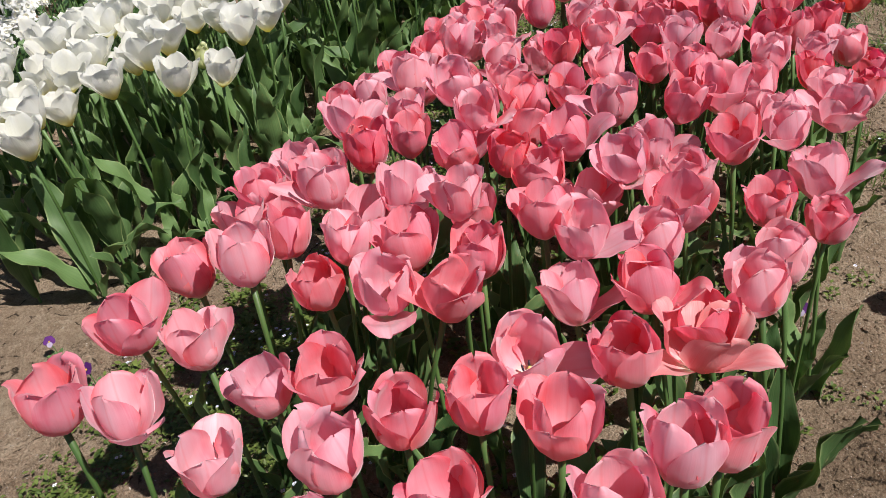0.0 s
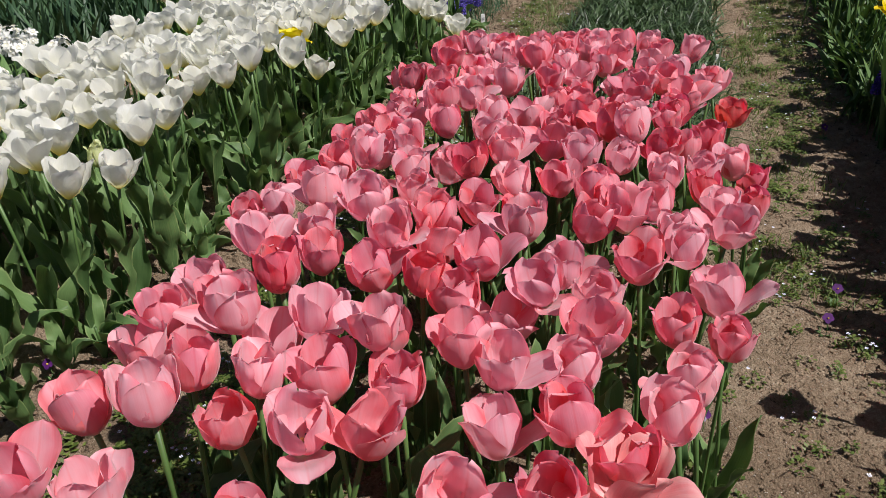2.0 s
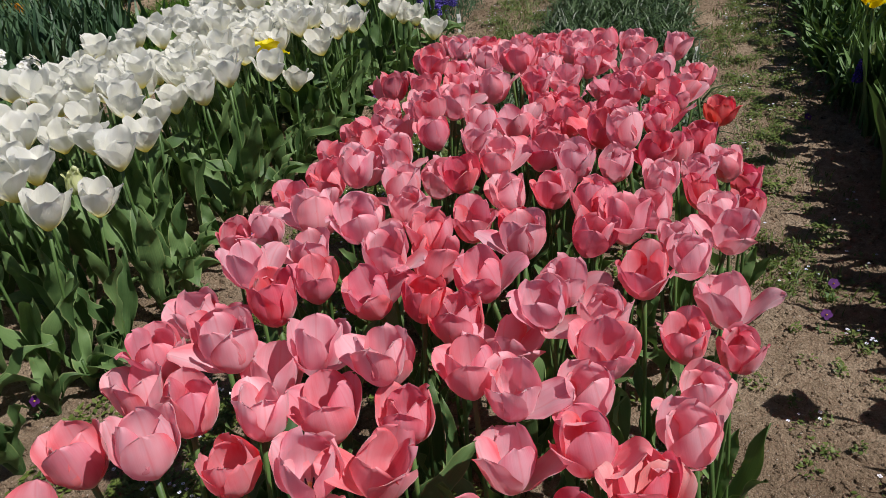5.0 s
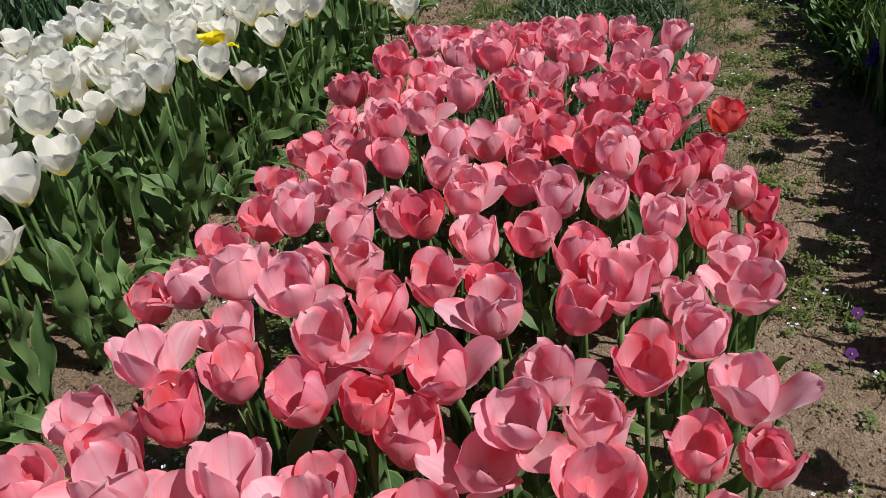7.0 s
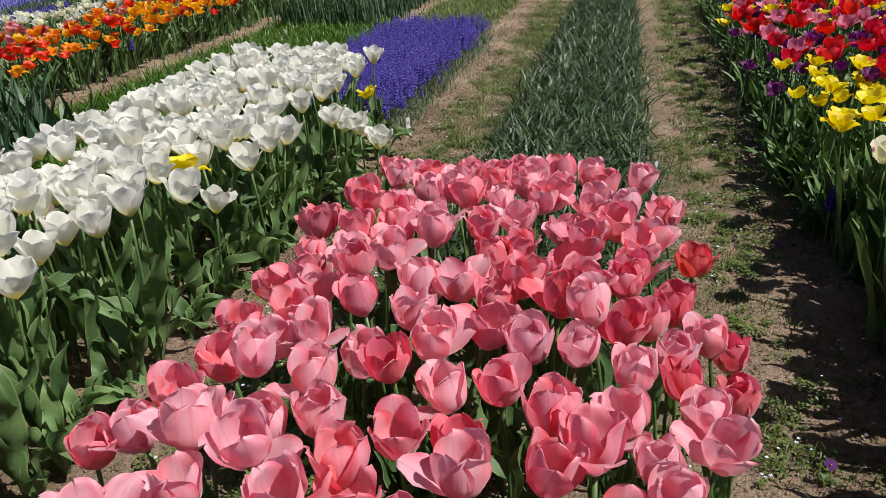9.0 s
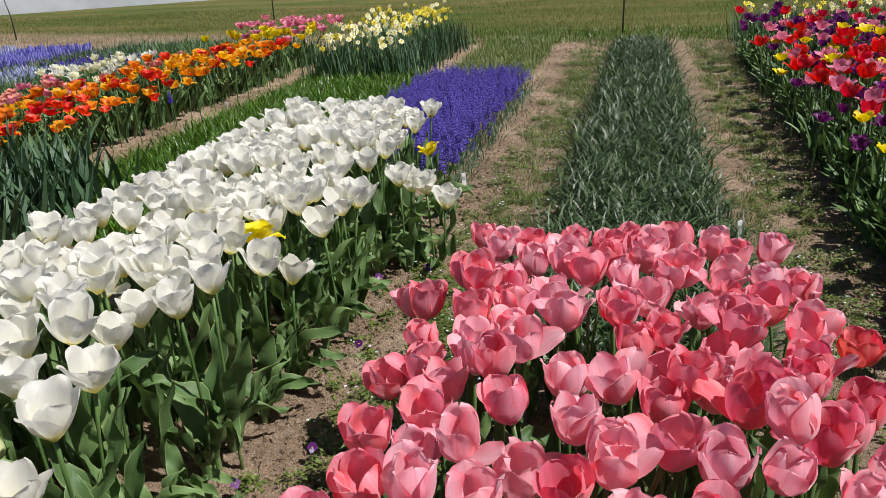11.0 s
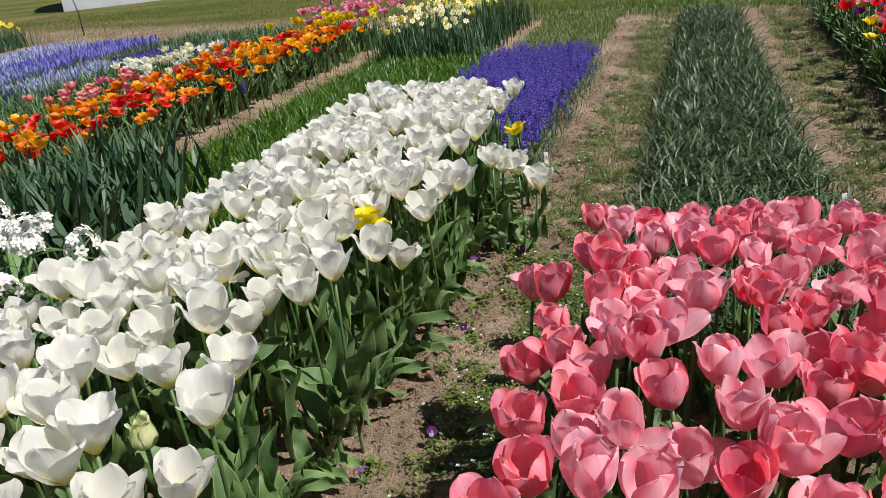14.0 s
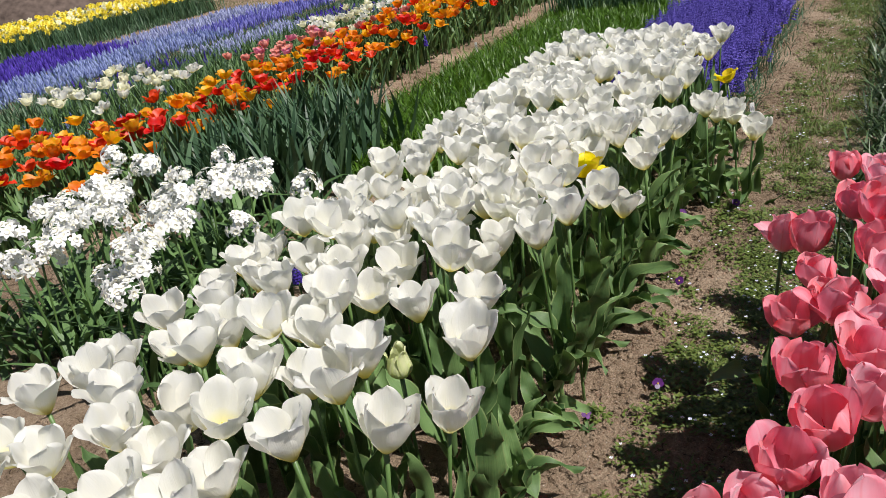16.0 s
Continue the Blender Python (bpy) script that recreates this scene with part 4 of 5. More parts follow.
for y in (1.42, 1.9, 2.45):
    place(leafies[3], 0.8, y, -0.01, rng.uniform(-0.6, 0.3), rng.uniform(0.38, 0.44))
for ob in leafies:
    remove_proto(ob)

# ---- grass beds and muscari ----
blades(rng, 21000, tapered(0.09, 0.82, 0.12, 0.58, 3.2, 10.4), (0.09, 0.21), (0.006, 0.012), (25, 80), (-80, 25), M_GREY, "grey_green_leaves", "dense bed of floppy grey-green grassy leaves", "leaves", curl=0.8)
blades(rng, 26000, box_area(-2.62, -1.5, 3.9, 8.1), (0.08, 0.19), (0.007, 0.013), (35, 85), (-40, 40), M_LIGHT, "bright_green_leaves", "dense strip of bright green grassy leaves", "leaves", segs=3)
blades(rng, 12000, box_area(-1.4, -0.62, 7.7, 10.8), (0.05, 0.12), (0.004, 0.008), (35, 85), (-40, 40), M_WEED, "green_leaves", "strip of green grassy leaves behind the grape hyacinths", "leaves", segs=3)
muscari_bed(rng, 3500, box_area(-1.33, -0.53, 4.9, 7.6, ragged=0.035), M_MUSC, "dense violet-blue grape hyacinths in full bloom", size=0.92, z=(0.07, 0.165), greens=2500, lean=0.4, rings=5, per=5)
blades(rng, 700, box_area(-0.55, -0.46, 4.8, 7.7, ragged=0.03), (0.08, 0.16), (0.003, 0.006), (30, 80), (-50, 30), M_STRAP, "grape_hyacinth_leaves", "thin floppy leaves along the edge of the grape hyacinths", "leaves", segs=3)


# ---- mixed tulip beds ----
def far_bed(mats, spots, height, label, group, name, L=0.085, W=0.034, opens=(72, 64), leaves=0, sizes=(0.9, 1.1), shape=W_ROUND, kinds=4):
    protos = [make_tulip(rng, mats[k % len(mats)], height, opens[0] + rng.uniform(-6, 6), opens[1] + rng.uniform(-22, 26), flop=int(rng.integers(0, 3)), ruffle=0.004, L=L, W=W, leaves=leaves, far=True, tilt=rng.uniform(3, 14), leaf_mat=M_LEAF_FAR, leaf_len=(0.2, 0.32), name=name, shape=shape) for k in range(max(kinds, len(mats)))]
    for ob in protos:
        tagged(ob, label, "tulip", group)
    for x, y in spots:
        place(protos[rng.integers(len(protos))], x, y, rng.uniform(-0.04, 0.03), rng.uniform(0, 6.28), rng.uniform(*sizes))
    for ob in protos:
        remove_proto(ob)


# orange bed, beyond the bright green strip
far_bed((M_ORANGE, M_AMBER, M_SCARLET, M_ORANGE, M_AMBER, M_SCARLET), bed_spots(rng, -3.68, -2.93, 3.0, 8.4, 0.15, 0.45) + bed_spots(rng, -4.4, -3.7, 3.2, 3.9, 0.17, 0.4), 0.34, "flared orange and yellow tulip in the mixed bed", "orange tulips", "orange_tulip", opens=(70, 62), leaves=0, kinds=9, sizes=(0.74, 1.0), L=0.08, W=0.036)
far_bed((M_SALMON, M_SALMON, M_ROSE), bed_spots(rng, -4.5, -3.8, 5.7, 6.5, 0.15, 0.4) + bed_spots(rng, -4.0, -3.75, 6.6, 8.2, 0.2, 0.4), 0.32, "salmon-pink tulip in the mixed bed", "salmon tulips", "salmon_tulip", leaves=0, sizes=(0.7, 0.88))
far_bed((M_WHITE, M_CREAM), bed_spots(rng, -4.65, -4.1, 6.8, 8.0, 0.14, 0.4) + bed_spots(rng, -5.4, -4.3, 4.4, 5.4, 0.17, 0.45), 0.3, "creamy white tulip in the mixed bed", "cream tulips", "cream_tulip", sizes=(0.75, 0.95), opens=(78, 80))
far_bed((M_YELLOW, M_YELLOW, M_ROSE), bed_spots(rng, -3.9, -2.9, 8.5, 9.4, 0.2, 0.4), 0.34, "yellow tulip at the end of the mixed bed", "yellow tulips", "yellow_tulip")
far_bed((M_ROSE,), bed_spots(rng, -4.1, -3.0, 9.5, 10.4, 0.2, 0.4), 0.34, "rose-pink tulip at the end of the mixed bed", "rose tulips", "rose_tulip")
blades(rng, 4200, box_area(-3.85, -3.12, 2.4, 9.4), (0.18, 0.31), (0.022, 0.04), (60, 88), (0, 75), M_LEAF_ISL, "tulip_leaves", "thick stand of grey-green tulip leaves", "leaves", segs=6, broad=True)
blades(rng, 9000, box_area(-5.6, -3.8, 2.6, 10.6), (0.12, 0.26), (0.008, 0.02), (55, 88), (0, 70), M_LEAF_ISL, "mixed_leaves", "low green leaves between the far beds", "leaves", segs=3)

# mixed bed across the path
far_bed((M_YELLOW,), bed_spots(rng, 1.4, 2.2, 3.75, 4.9, 0.15, 0.45) + bed_spots(rng, 1.55, 2.2, 3.4, 3.75, 0.15, 0.4), 0.38, "wide open yellow tulip in the mixed bed", "yellow tulips", "yellow_tulip", opens=(64, 48), L=0.066, W=0.026, sizes=(0.85, 1.1))
far_bed((M_CRIMSON, M_CRIMSON, M_ROSE, M_CRIMSON), bed_spots(rng, 1.36, 2.5, 4.95, 7.0, 0.19, 0.42), 0.37, "red or rose tulip in the mixed bed", "red tulips", "red_tulip", opens=(77, 88), L=0.09, W=0.033)
far_bed((M_PURPLE,), bed_spots(rng, 1.34, 2.6, 4.6, 9.0, 0.24, 0.45), 0.33, "dark purple tulip in the mixed bed", "purple tulips", "purple_tulip", opens=(76, 78), L=0.06, W=0.022)
far_bed((M_YELLOW,), bed_spots(rng, 1.3, 2.6, 6.2, 7.6, 0.31, 0.45), 0.4, "wide open yellow tulip in the mixed bed", "yellow tulips", "yellow_tulip", opens=(64, 48), L=0.066, W=0.026, sizes=(0.85, 1.1))
far_bed((M_CRIMSON, M_ROSE, M_PURPLE), bed_spots(rng, 1.32, 2.7, 7.0, 9.2, 0.24, 0.42), 0.37, "red, rose or plum tulip in the mixed bed", "red tulips", "red_tulip", opens=(77, 86), L=0.08, W=0.03)
far_bed((M_ROSE, M_CREAM), bed_spots(rng, 1.46, 2.2, 1.5, 3.6, 0.16, 0.4), 0.43, "pink tulip in the mixed bed", "rose tulips", "rose_tulip", opens=(78, 86), leaves=0)
blades(rng, 1300, box_area(1.5, 2.4, 1.6, 3.7), (0.26, 0.42), (0.025, 0.045), (72, 88), (40, 85), M_LEAF_ISL, "tulip_leaves", "thick stand of grey-green tulip leaves", "leaves", segs=6, broad=True)
blades(rng, 5200, box_area(1.42, 2.5, 3.7, 9.4), (0.18, 0.34), (0.018, 0.036), (60, 88), (0, 80), M_LEAF_ISL, "tulip_leaves", "thick stand of grey-green tulip leaves", "leaves", segs=6, broad=True)
blades(rng, 260, box_area(1.45, 1.58, 2.3, 3.7, ragged=0.03), (0.3, 0.42), (0.03, 0.045), (74, 89), (40, 85), M_LEAF_ISL, "tulip_leaves", "upright tulip leaves along the edge of the mixed bed", "leaves", segs=6, broad=True)
blades(rng, 1100, box_area(1.36, 1.52, 3.75, 9.4, ragged=0.03), (0.14, 0.3), (0.018, 0.036), (50, 86), (-20, 70), M_LEAF_ISL, "tulip_leaves", "spreading tulip leaves along the edge of the mixed bed", "leaves", segs=6, broad=True)

# ---- strap leaves, narcissus, daffodils ----
blades(rng, 600, box_area(-2.85, -2.12, 3.35, 4.4, ragged=0.06), (0.32, 0.5), (0.023, 0.037), (64, 89), (15, 75), M_STRAP, "daffodil_leaves", "tall clump of dark blue-green strap leaves without flowers", "leaves", segs=6, curl=0.3)


def floret_mesh(mats, r=0.019, cup=0.007, cup_len=0.006, petals=6):
    """A small flat star of six petals with a cup, facing +z."""
    v, f = [], []
    for k in range(petals):
        a = k * 2 * math.pi / petals
        z = 0.0012 * (k % 2)
        for d, w, h in ((0.15, 0.2, 0.0), (0.5, 0.31, 0.1), (0.82, 0.23, 0.1), (1.0, 0.04, 0.02)):
            for s in (-1, 1):
                v.append((r * (d * math.cos(a) - s * w * math.sin(a)), r * (d * math.sin(a) + s * w * math.cos(a)), z + r * h))
        o = k * 8
        f += [(o, o + 2, o + 3, o + 1), (o + 2, o + 4, o + 5, o + 3), (o + 4, o + 6, o + 7, o + 5)]
    n = len(f)
    tv, tf, _ = tube([(0, 0, 0.0), (0, 0, cup_len * 0.6), (0, 0, cup_len)], [cup * 0.7, cup, cup * 1.25], 8)
    f += [tuple(i + len(v) for i in q) for q in tf[:-1]]
    v += tv
    bv, bf, _ = tube([(0, 0, -0.016), (0, 0, 0.001)], [0.0014, 0.0018], 5)
    f += [tuple(i + len(v) for i in q) for q in bf]
    v += bv
    me = mesh_from("floret", v, f, mats[0])
    me.materials.append(mats[1])
    idx = np.zeros(len(me.polygons), dtype=np.int32)
    idx[n:n + len(tf) - 1] = 1
    me.polygons.foreach_set("material_index", idx)
    return me


FLORETS = [floret_mesh((M_NARC, M_NARC_CUP), r) for r in (0.019, 0.021, 0.023)]


def narcissus(rng, height):
    """One stem with a loose, lopsided head of small flowers."""
    base = new("narcissus")
    lean = (rng.uniform(-0.05, 0.05), rng.uniform(-0.05, 0.05), height)
    part("stem", stem_mesh(M_STEM, lean, rng.uniform(-0.01, 0.01), 0.0035), base)
    for k in range(int(rng.integers(15, 20))):
        t, p = k * 2.4 + rng.uniform(-0.5, 0.5), math.acos(1 - 1.4 * rng.uniform(0.0, 1.0))
        d = Vector((math.sin(p) * math.cos(t), math.sin(p) * math.sin(t), math.cos(p)))
        face = (d + Vector((rng.uniform(-0.5, 0.5), rng.uniform(-0.5, 0.5), rng.uniform(-0.2, 0.5)))).normalized()
        at = Vector(lean) + d * 0.038 * rng.uniform(0.7, 1.3)
        tagged(part("floret", FLORETS[int(rng.integers(3))], base, Matrix.Translation(at) @ face.to_track_quat("Z", "Y").to_matrix().to_4x4() @ Matrix.Rotation(rng.uniform(0, 1), 4, "Z") @ Matrix.Scale(rng.uniform(0.85, 1.1), 4)), kind="stuff")
    return base


NARCS = [narcissus(rng, 0.36) for _ in range(6)]
for ob in NARCS:
    tagged(ob, "white narcissus with a loose head of small flowers", "narcissus", "white narcissus clump")
for x, y in [(-2.07, 2.21), (-2.21, 2.35), (-2.25, 2.44), (-2.07, 2.25), (-2.04, 2.32), (-1.91, 2.32), (-2.07, 2.4), (-2.32, 2.59), (-2.25, 2.63), (-2.05, 2.5), (-2.39, 2.85), (-2.4, 2.95), (-2.17, 2.72), (-2.24, 2.87), (-2.21, 3.0), (-2.06, 2.82), (-1.96, 2.71), (-1.95, 2.59), (-1.72, 2.44), (-1.66, 2.35), (-1.92, 2.5), (-1.66, 2.49), (-1.68, 2.58), (-1.89, 2.81), (-1.82, 2.68), (-2.12, 2.59), (-1.69, 2.21), (-1.64, 2.27), (-1.56, 2.25), (-1.6, 2.18), (-2.11, 3.13), (-1.94, 2.96), (-1.81, 2.91), (-1.67, 2.73), (-1.53, 2.62), (-1.85, 3.06), (-1.62, 2.84), (-1.5, 2.88), (-1.97, 2.86), (-2.17, 2.53), (-1.98, 2.22), (-2.27, 2.71)]:
    place(NARCS[rng.integers(6)], x, y, rng.uniform(-0.01, 0.05), rng.uniform(0, 6.28), rng.uniform(1.0, 1.15))
for ob in NARCS:
    remove_proto(ob)
blades(rng, 430, box_area(-2.45, -1.55, 2.2, 3.15), (0.26, 0.44), (0.02, 0.032), (50, 86), (-75, 20), M_LEAF_ISL, "narcissus_leaves", "dark green strap leaves under the white narcissus", "leaves", segs=6, curl=0.5)

DAF = floret_mesh((M_DAF, M_DAF), 0.04, 0.013, 0.022)
DAF_PALE = floret_mesh((M_DAF_PALE, M_DAF), 0.036, 0.011, 0.012)


def daffodil(rng, me, height):
    base = new("daffodil")
    part("stem", stem_mesh(M_STEM, (0, 0, height), 0.01, 0.004), base)
    part("flower", me, base, Matrix.Translation((0.012, 0, height)) @ Matrix.Rotation(radians(rng.uniform(45, 80)), 4, "Y"))
    return base


def daffodil_bed(rng, spots, share, label, group, height=0.46):
    protos = [daffodil(rng, DAF if k < share * 6 else DAF_PALE, height) for k in range(6)]
    for ob in protos:
        tagged(ob, label, "daffodil", group)
    for x, y in spots:
        place(protos[rng.integers(6)], x, y, rng.uniform(-0.06, 0.06), rng.uniform(-2.6, -0.4), rng.uniform(0.72, 0.95))
    for ob in protos:
        remove_proto(ob)


daffodil_bed(rng, bed_spots(rng, -2.6, -1.75, 7.95, 9.0, 0.1, 0.4), 0.1, "pale yellow daffodil in a tall clump", "daffodils behind the green strip")
daffodil_bed(rng, bed_spots(rng, -2.6, -1.7, 9.0, 10.3, 0.12, 0.4), 0.6, "yellow or pale daffodil in a tall clump", "daffodils behind the green strip", 0.52)
blades(rng, 2600, box_area(-2.65, -1.65, 7.9, 10.3), (0.26, 0.4), (0.01, 0.018), (70, 89), (40, 80), M_STRAP, "daffodil_leaves", "upright dark green daffodil leaves", "leaves", segs=3, curl=0.2)
daffodil_bed(rng, bed_spots(rng, 1.4, 2.8, 9.3, 10.6, 0.2, 0.4), 0.3, "white or yellow daffodil at the end of the mixed bed", "daffodils at the end of the mixed bed")
blades(rng, 1300, box_area(1.35, 2.8, 9.2, 10.7), (0.28, 0.4), (0.009, 0.014), (65, 89), (30, 80), M_STRAP, "daffodil_leaves", "upright dark green daffodil leaves", "leaves", segs=3, curl=0.2)


def bloom_stuff(rng, count, area, me, z, label, size=1.0):
    pv = np.empty(len(me.vertices) * 3)
    me.vertices.foreach_get("co", pv)
    faces = [tuple(p.vertices) for p in me.polygons]
    mats = []
    for _ in range(count):
        x, y = area(rng)
        mats.append(Matrix.Translation((x, y, rng.uniform(*z))) @ Matrix.Rotation(rng.uniform(-2.6, 0.6), 4, "Z") @ Matrix.Rotation(rng.uniform(0.6, 1.4), 4, "Y") @ Matrix.Scale(size * rng.uniform(0.8, 1.2), 4))
    ob = new("daffodils", scatter_mesh("daffodils", pv.reshape(-1, 3), faces, mats, me.materials[0]))
    return tagged(ob, label, "daffodils", kind="stuff")


bloom_stuff(rng, 900, box_area(-12.4, -10.75, 5.4, 11.2, skew=0.12), DAF, (0.26, 0.42), "long far row of yellow daffodils", 1.1)
bloom_stuff(rng, 260, box_area(-12.4, -10.75, 7.2, 11.2, skew=0.12), DAF_PALE, (0.26, 0.4), "pale daffodils in the far yellow row", 1.1)
blades(rng, 9000, box_area(-12.5, -10.7, 5.2, 11.3, skew=0.12), (0.24, 0.38), (0.012, 0.018), (65, 89), (30, 80), M_STRAP, "daffodil_leaves", "dark green leaves of the far daffodil row", "leaves", segs=2)

# far strips of grape hyacinths
def far_strip(count, x0, x1, y0, y1, mat, label, greens=0, ragged=0.06, size=1.05):
    muscari_bed(rng, count, box_area(x0, x1, y0, y1, ragged=ragged), mat, label, size=size, z=(0.0, 0.06), rings=0, green=M_STRAP, greens=greens)


far_strip(3400, -9.9, -8.2, 4.2, 7.9, M_MUSC_DARK, "far strip of dark violet grape hyacinths", 1200)
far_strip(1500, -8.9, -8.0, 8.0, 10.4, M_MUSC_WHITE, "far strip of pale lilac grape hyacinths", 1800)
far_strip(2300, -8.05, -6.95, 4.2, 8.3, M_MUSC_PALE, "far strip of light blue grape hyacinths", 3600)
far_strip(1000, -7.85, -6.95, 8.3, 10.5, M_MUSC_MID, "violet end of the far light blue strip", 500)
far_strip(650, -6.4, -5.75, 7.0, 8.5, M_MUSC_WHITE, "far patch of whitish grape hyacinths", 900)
far_strip(560, -6.1, -5.1, 8.5, 9.3, M_MUSC_DARK, "far patch of violet grape hyacinths", 400)
far_strip(110, -6.5, -5.5, 5.6, 6.9, M_MUSC_DARK, "scattered violet grape hyacinths", 900, 0.1)
far_strip(60, -5.6, -4.4, 4.0, 5.6, M_MUSC_PALE, "scattered light blue grape hyacinths", 900, 0.1)
blades(rng, 14000, box_area(-6.7, -5.0, 2.6, 10.8), (0.08, 0.2), (0.008, 0.016), (50, 88), (0, 70), M_STRAP, "mixed_leaves", "low green leaves between the far strips", "leaves", segs=3)
blades(rng, 3500, box_area(-10.6, -9.9, 4.0, 10.8), (0.08, 0.18), (0.008, 0.016), (50, 88), (0, 70), M_STRAP, "mixed_leaves", "low green leaves between the far strips", "leaves", segs=3)


# ---- weeds, pansies, stones ----
def weed_mats(rng, count, area, label, size=(0.005, 0.011), spread=0.05, blooms=0.0):
    lv, lf, luv, bv, bf = [], [], [], [], []
    for _ in range(count):
        cx, cy = area(rng)
        rad = rng.uniform(0.4, 1.0) * spread
        for _ in range(int(rng.integers(14, 34))):
            a, d = rng.uniform(0, 6.28), rad * math.sqrt(rng.uniform())
            x, y = cx + d * math.cos(a), cy + d * math.sin(a)
            z = soil_height(x, y) + rng.uniform(0.003, 0.028) * (1.2 - d / spread)
            s, t, e = rng.uniform(*size), rng.uniform(0, 6.28), rng.uniform(-0.5, 0.6)
            c, sn, o = math.cos(t), math.sin(t), len(lv)
            for u, w, h in ((-1, 0, 0), (0, 0.55, 0.15), (1, 0, 0.1), (0, -0.55, 0.15)):
                lv.append((x + s * (u * c - w * sn), y + s * (u * sn + w * c), z + s * (u * e + h)))
                luv.append((0.5 + 0.5 * w, 0.5 + 0.5 * u))
            lf.append((o, o + 1, o + 2, o + 3))
        if rng.uniform() < blooms:
            for _ in range(int(rng.integers(1, 4))):
                x, y = cx + rng.normal(0, rad * 0.6), cy + rng.normal(0, rad * 0.6)
                z, s = soil_height(x, y) + rng.uniform(0.02, 0.045), rng.uniform(0.0025, 0.0045)
                for k in range(4):
                    a = k * 1.571 + x * 50
                    o = len(bv)
                    for d, b in ((0.1, 0), (0.8, 0.6), (1.2, 0), (0.8, -0.6)):
                        bv.append((x + s * (d * math.cos(a) - b * math.sin(a)), y + s * (d * math.sin(a) + b * math.cos(a)), z + s * 0.3 * d))
                    bf.append((o, o + 1, o + 2, o + 3))
    ob = tagged(new("weeds", mesh_from("weeds", lv, lf, M_WEED, luv)), label, "weeds", kind="stuff")
    if bv:
        tagged(new("weed_flowers", mesh_from("weed_flowers", bv, bf, M_TINY)), "tiny pale blue and white flowers of the path weeds", "weeds", kind="stuff")
    return ob


weed_mats(rng, 1500, clumped(box_area(-0.27, 0.1, 0.95, 3.6, ragged=0.04), -0.06, 5.5), "matted low green weeds in the path beside the pink bed", size=(0.003, 0.008), spread=0.05, blooms=0.09)
weed_mats(rng, 1200, clumped(box_area(-0.3, 0.1, 3.4, 9.8, ragged=0.06), -0.02, 5.0), "patchy low green weeds further along the path", size=(0.004, 0.009), spread=0.05, blooms=0.15)
weed_mats(rng, 70, clumped(box_area(0.94, 1.3, 0.9, 2.6, ragged=0.05), 0.05, 6.0), "sparse low green weeds in the path beside the mixed bed", size=(0.003, 0.007), spread=0.03, blooms=0.1)
weed_mats(rng, 130, clumped(box_area(0.97, 1.25, 2.5, 3.8, ragged=0.05), 0.08, 6.0), "patches of low green weeds in the path beside the mixed bed", size=(0.003, 0.008), spread=0.035, blooms=0.1)
weed_mats(rng, 1300, clumped(box_area(0.9, 1.28, 3.7, 10.2, ragged=0.06), -0.06, 5.0), "patchy low green weeds further along the mixed bed", size=(0.004, 0.008), spread=0.045, blooms=0.12)
weed_mats(rng, 120, clumped(box_area(-0.45, -0.25, 1.2, 4.6, ragged=0.05), -0.05), "small weeds along the edge of the white bed", blooms=0.2)
weed_mats(rng, 260, box_area(0.1, 0.9, 0.9, 3.2), "low weeds under the pink tulips", blooms=0.2)
blades(rng, 3000, clumped(box_area(-0.24, 0.08, 2.0, 10.8), 0.05), (0.02, 0.055), (0.002, 0.004), (30, 85), (-10, 60), M_WEED, "path_grass", "thin short grass in the path", "grass", segs=2)
blades(rng, 5500, clumped(box_area(-0.26, 0.06, 4.2, 10.8), 0.0, 4.0), (0.02, 0.06), (0.003, 0.005), (30, 85), (-10, 60), M_WEED, "path_grass", "thin short grass in the path", "grass", segs=2)
blades(rng, 6500, clumped(box_area(0.88, 1.28, 4.2, 10.8), -0.05, 4.0), (0.02, 0.06), (0.003, 0.005), (30, 85), (-10, 60), M_WEED, "path_grass", "thin short grass in the path", "grass", segs=2)
blades(rng, 1500, clumped(box_area(0.9, 1.25, 2.4, 4.2), 0.1), (0.02, 0.05), (0.002, 0.004), (30, 85), (-10, 60), M_WEED, "path_grass", "thin short grass in the path", "grass", segs=2)


def pansy(rng, lower):
    base = new("pansy")
    v, f = [], []
    for k, (a, r) in enumerate(((1.1, 0.0095), (2.05, 0.0095), (0.05, 0.009), (3.1, 0.009), (4.71, 0.0085))):
        o = len(v)
        for i in range(9):
            t = i * 0.69813
            v.append((0.009 * math.cos(a) + r * math.cos(t), 0.009 * math.sin(a) + r * math.sin(t), 0.001 * k + 0.0012 * math.sin(3 * t + k)))
        f.append(tuple(range(o, o + 9)))
    me = mesh_from("flower", v, f, M_PANSY)
    me.materials.append(lower)
    me.polygons.foreach_set("material_index", np.array([0, 0, 0, 0, 1], dtype=np.int32))
    face = part("flower", me, base, Matrix.Translation((0, 0, 0.07)) @ Matrix.Rotation(radians(50), 4, "X"), "dark purple flower")
    ev, ef, _ = tube([(0, 0, 0.003), (0, 0, 0.007)], [0.0032, 0.0016], 6)
    part("eye", mesh_from("eye", ev, ef, M_POLLEN), face, None, "yellow eye")
    part("stem", stem_mesh(M_STEM, (0, 0, 0.07), 0.008, 0.0013), base)
    for k in range(6):
        part("leaf", leaf_mesh(rng, M_LEAF, 0.035, 0.014, 60, -10, k * 1.05, fold=0.2, wave=0.001, nv=6, nu=3, r0=0.004), base)
    return base


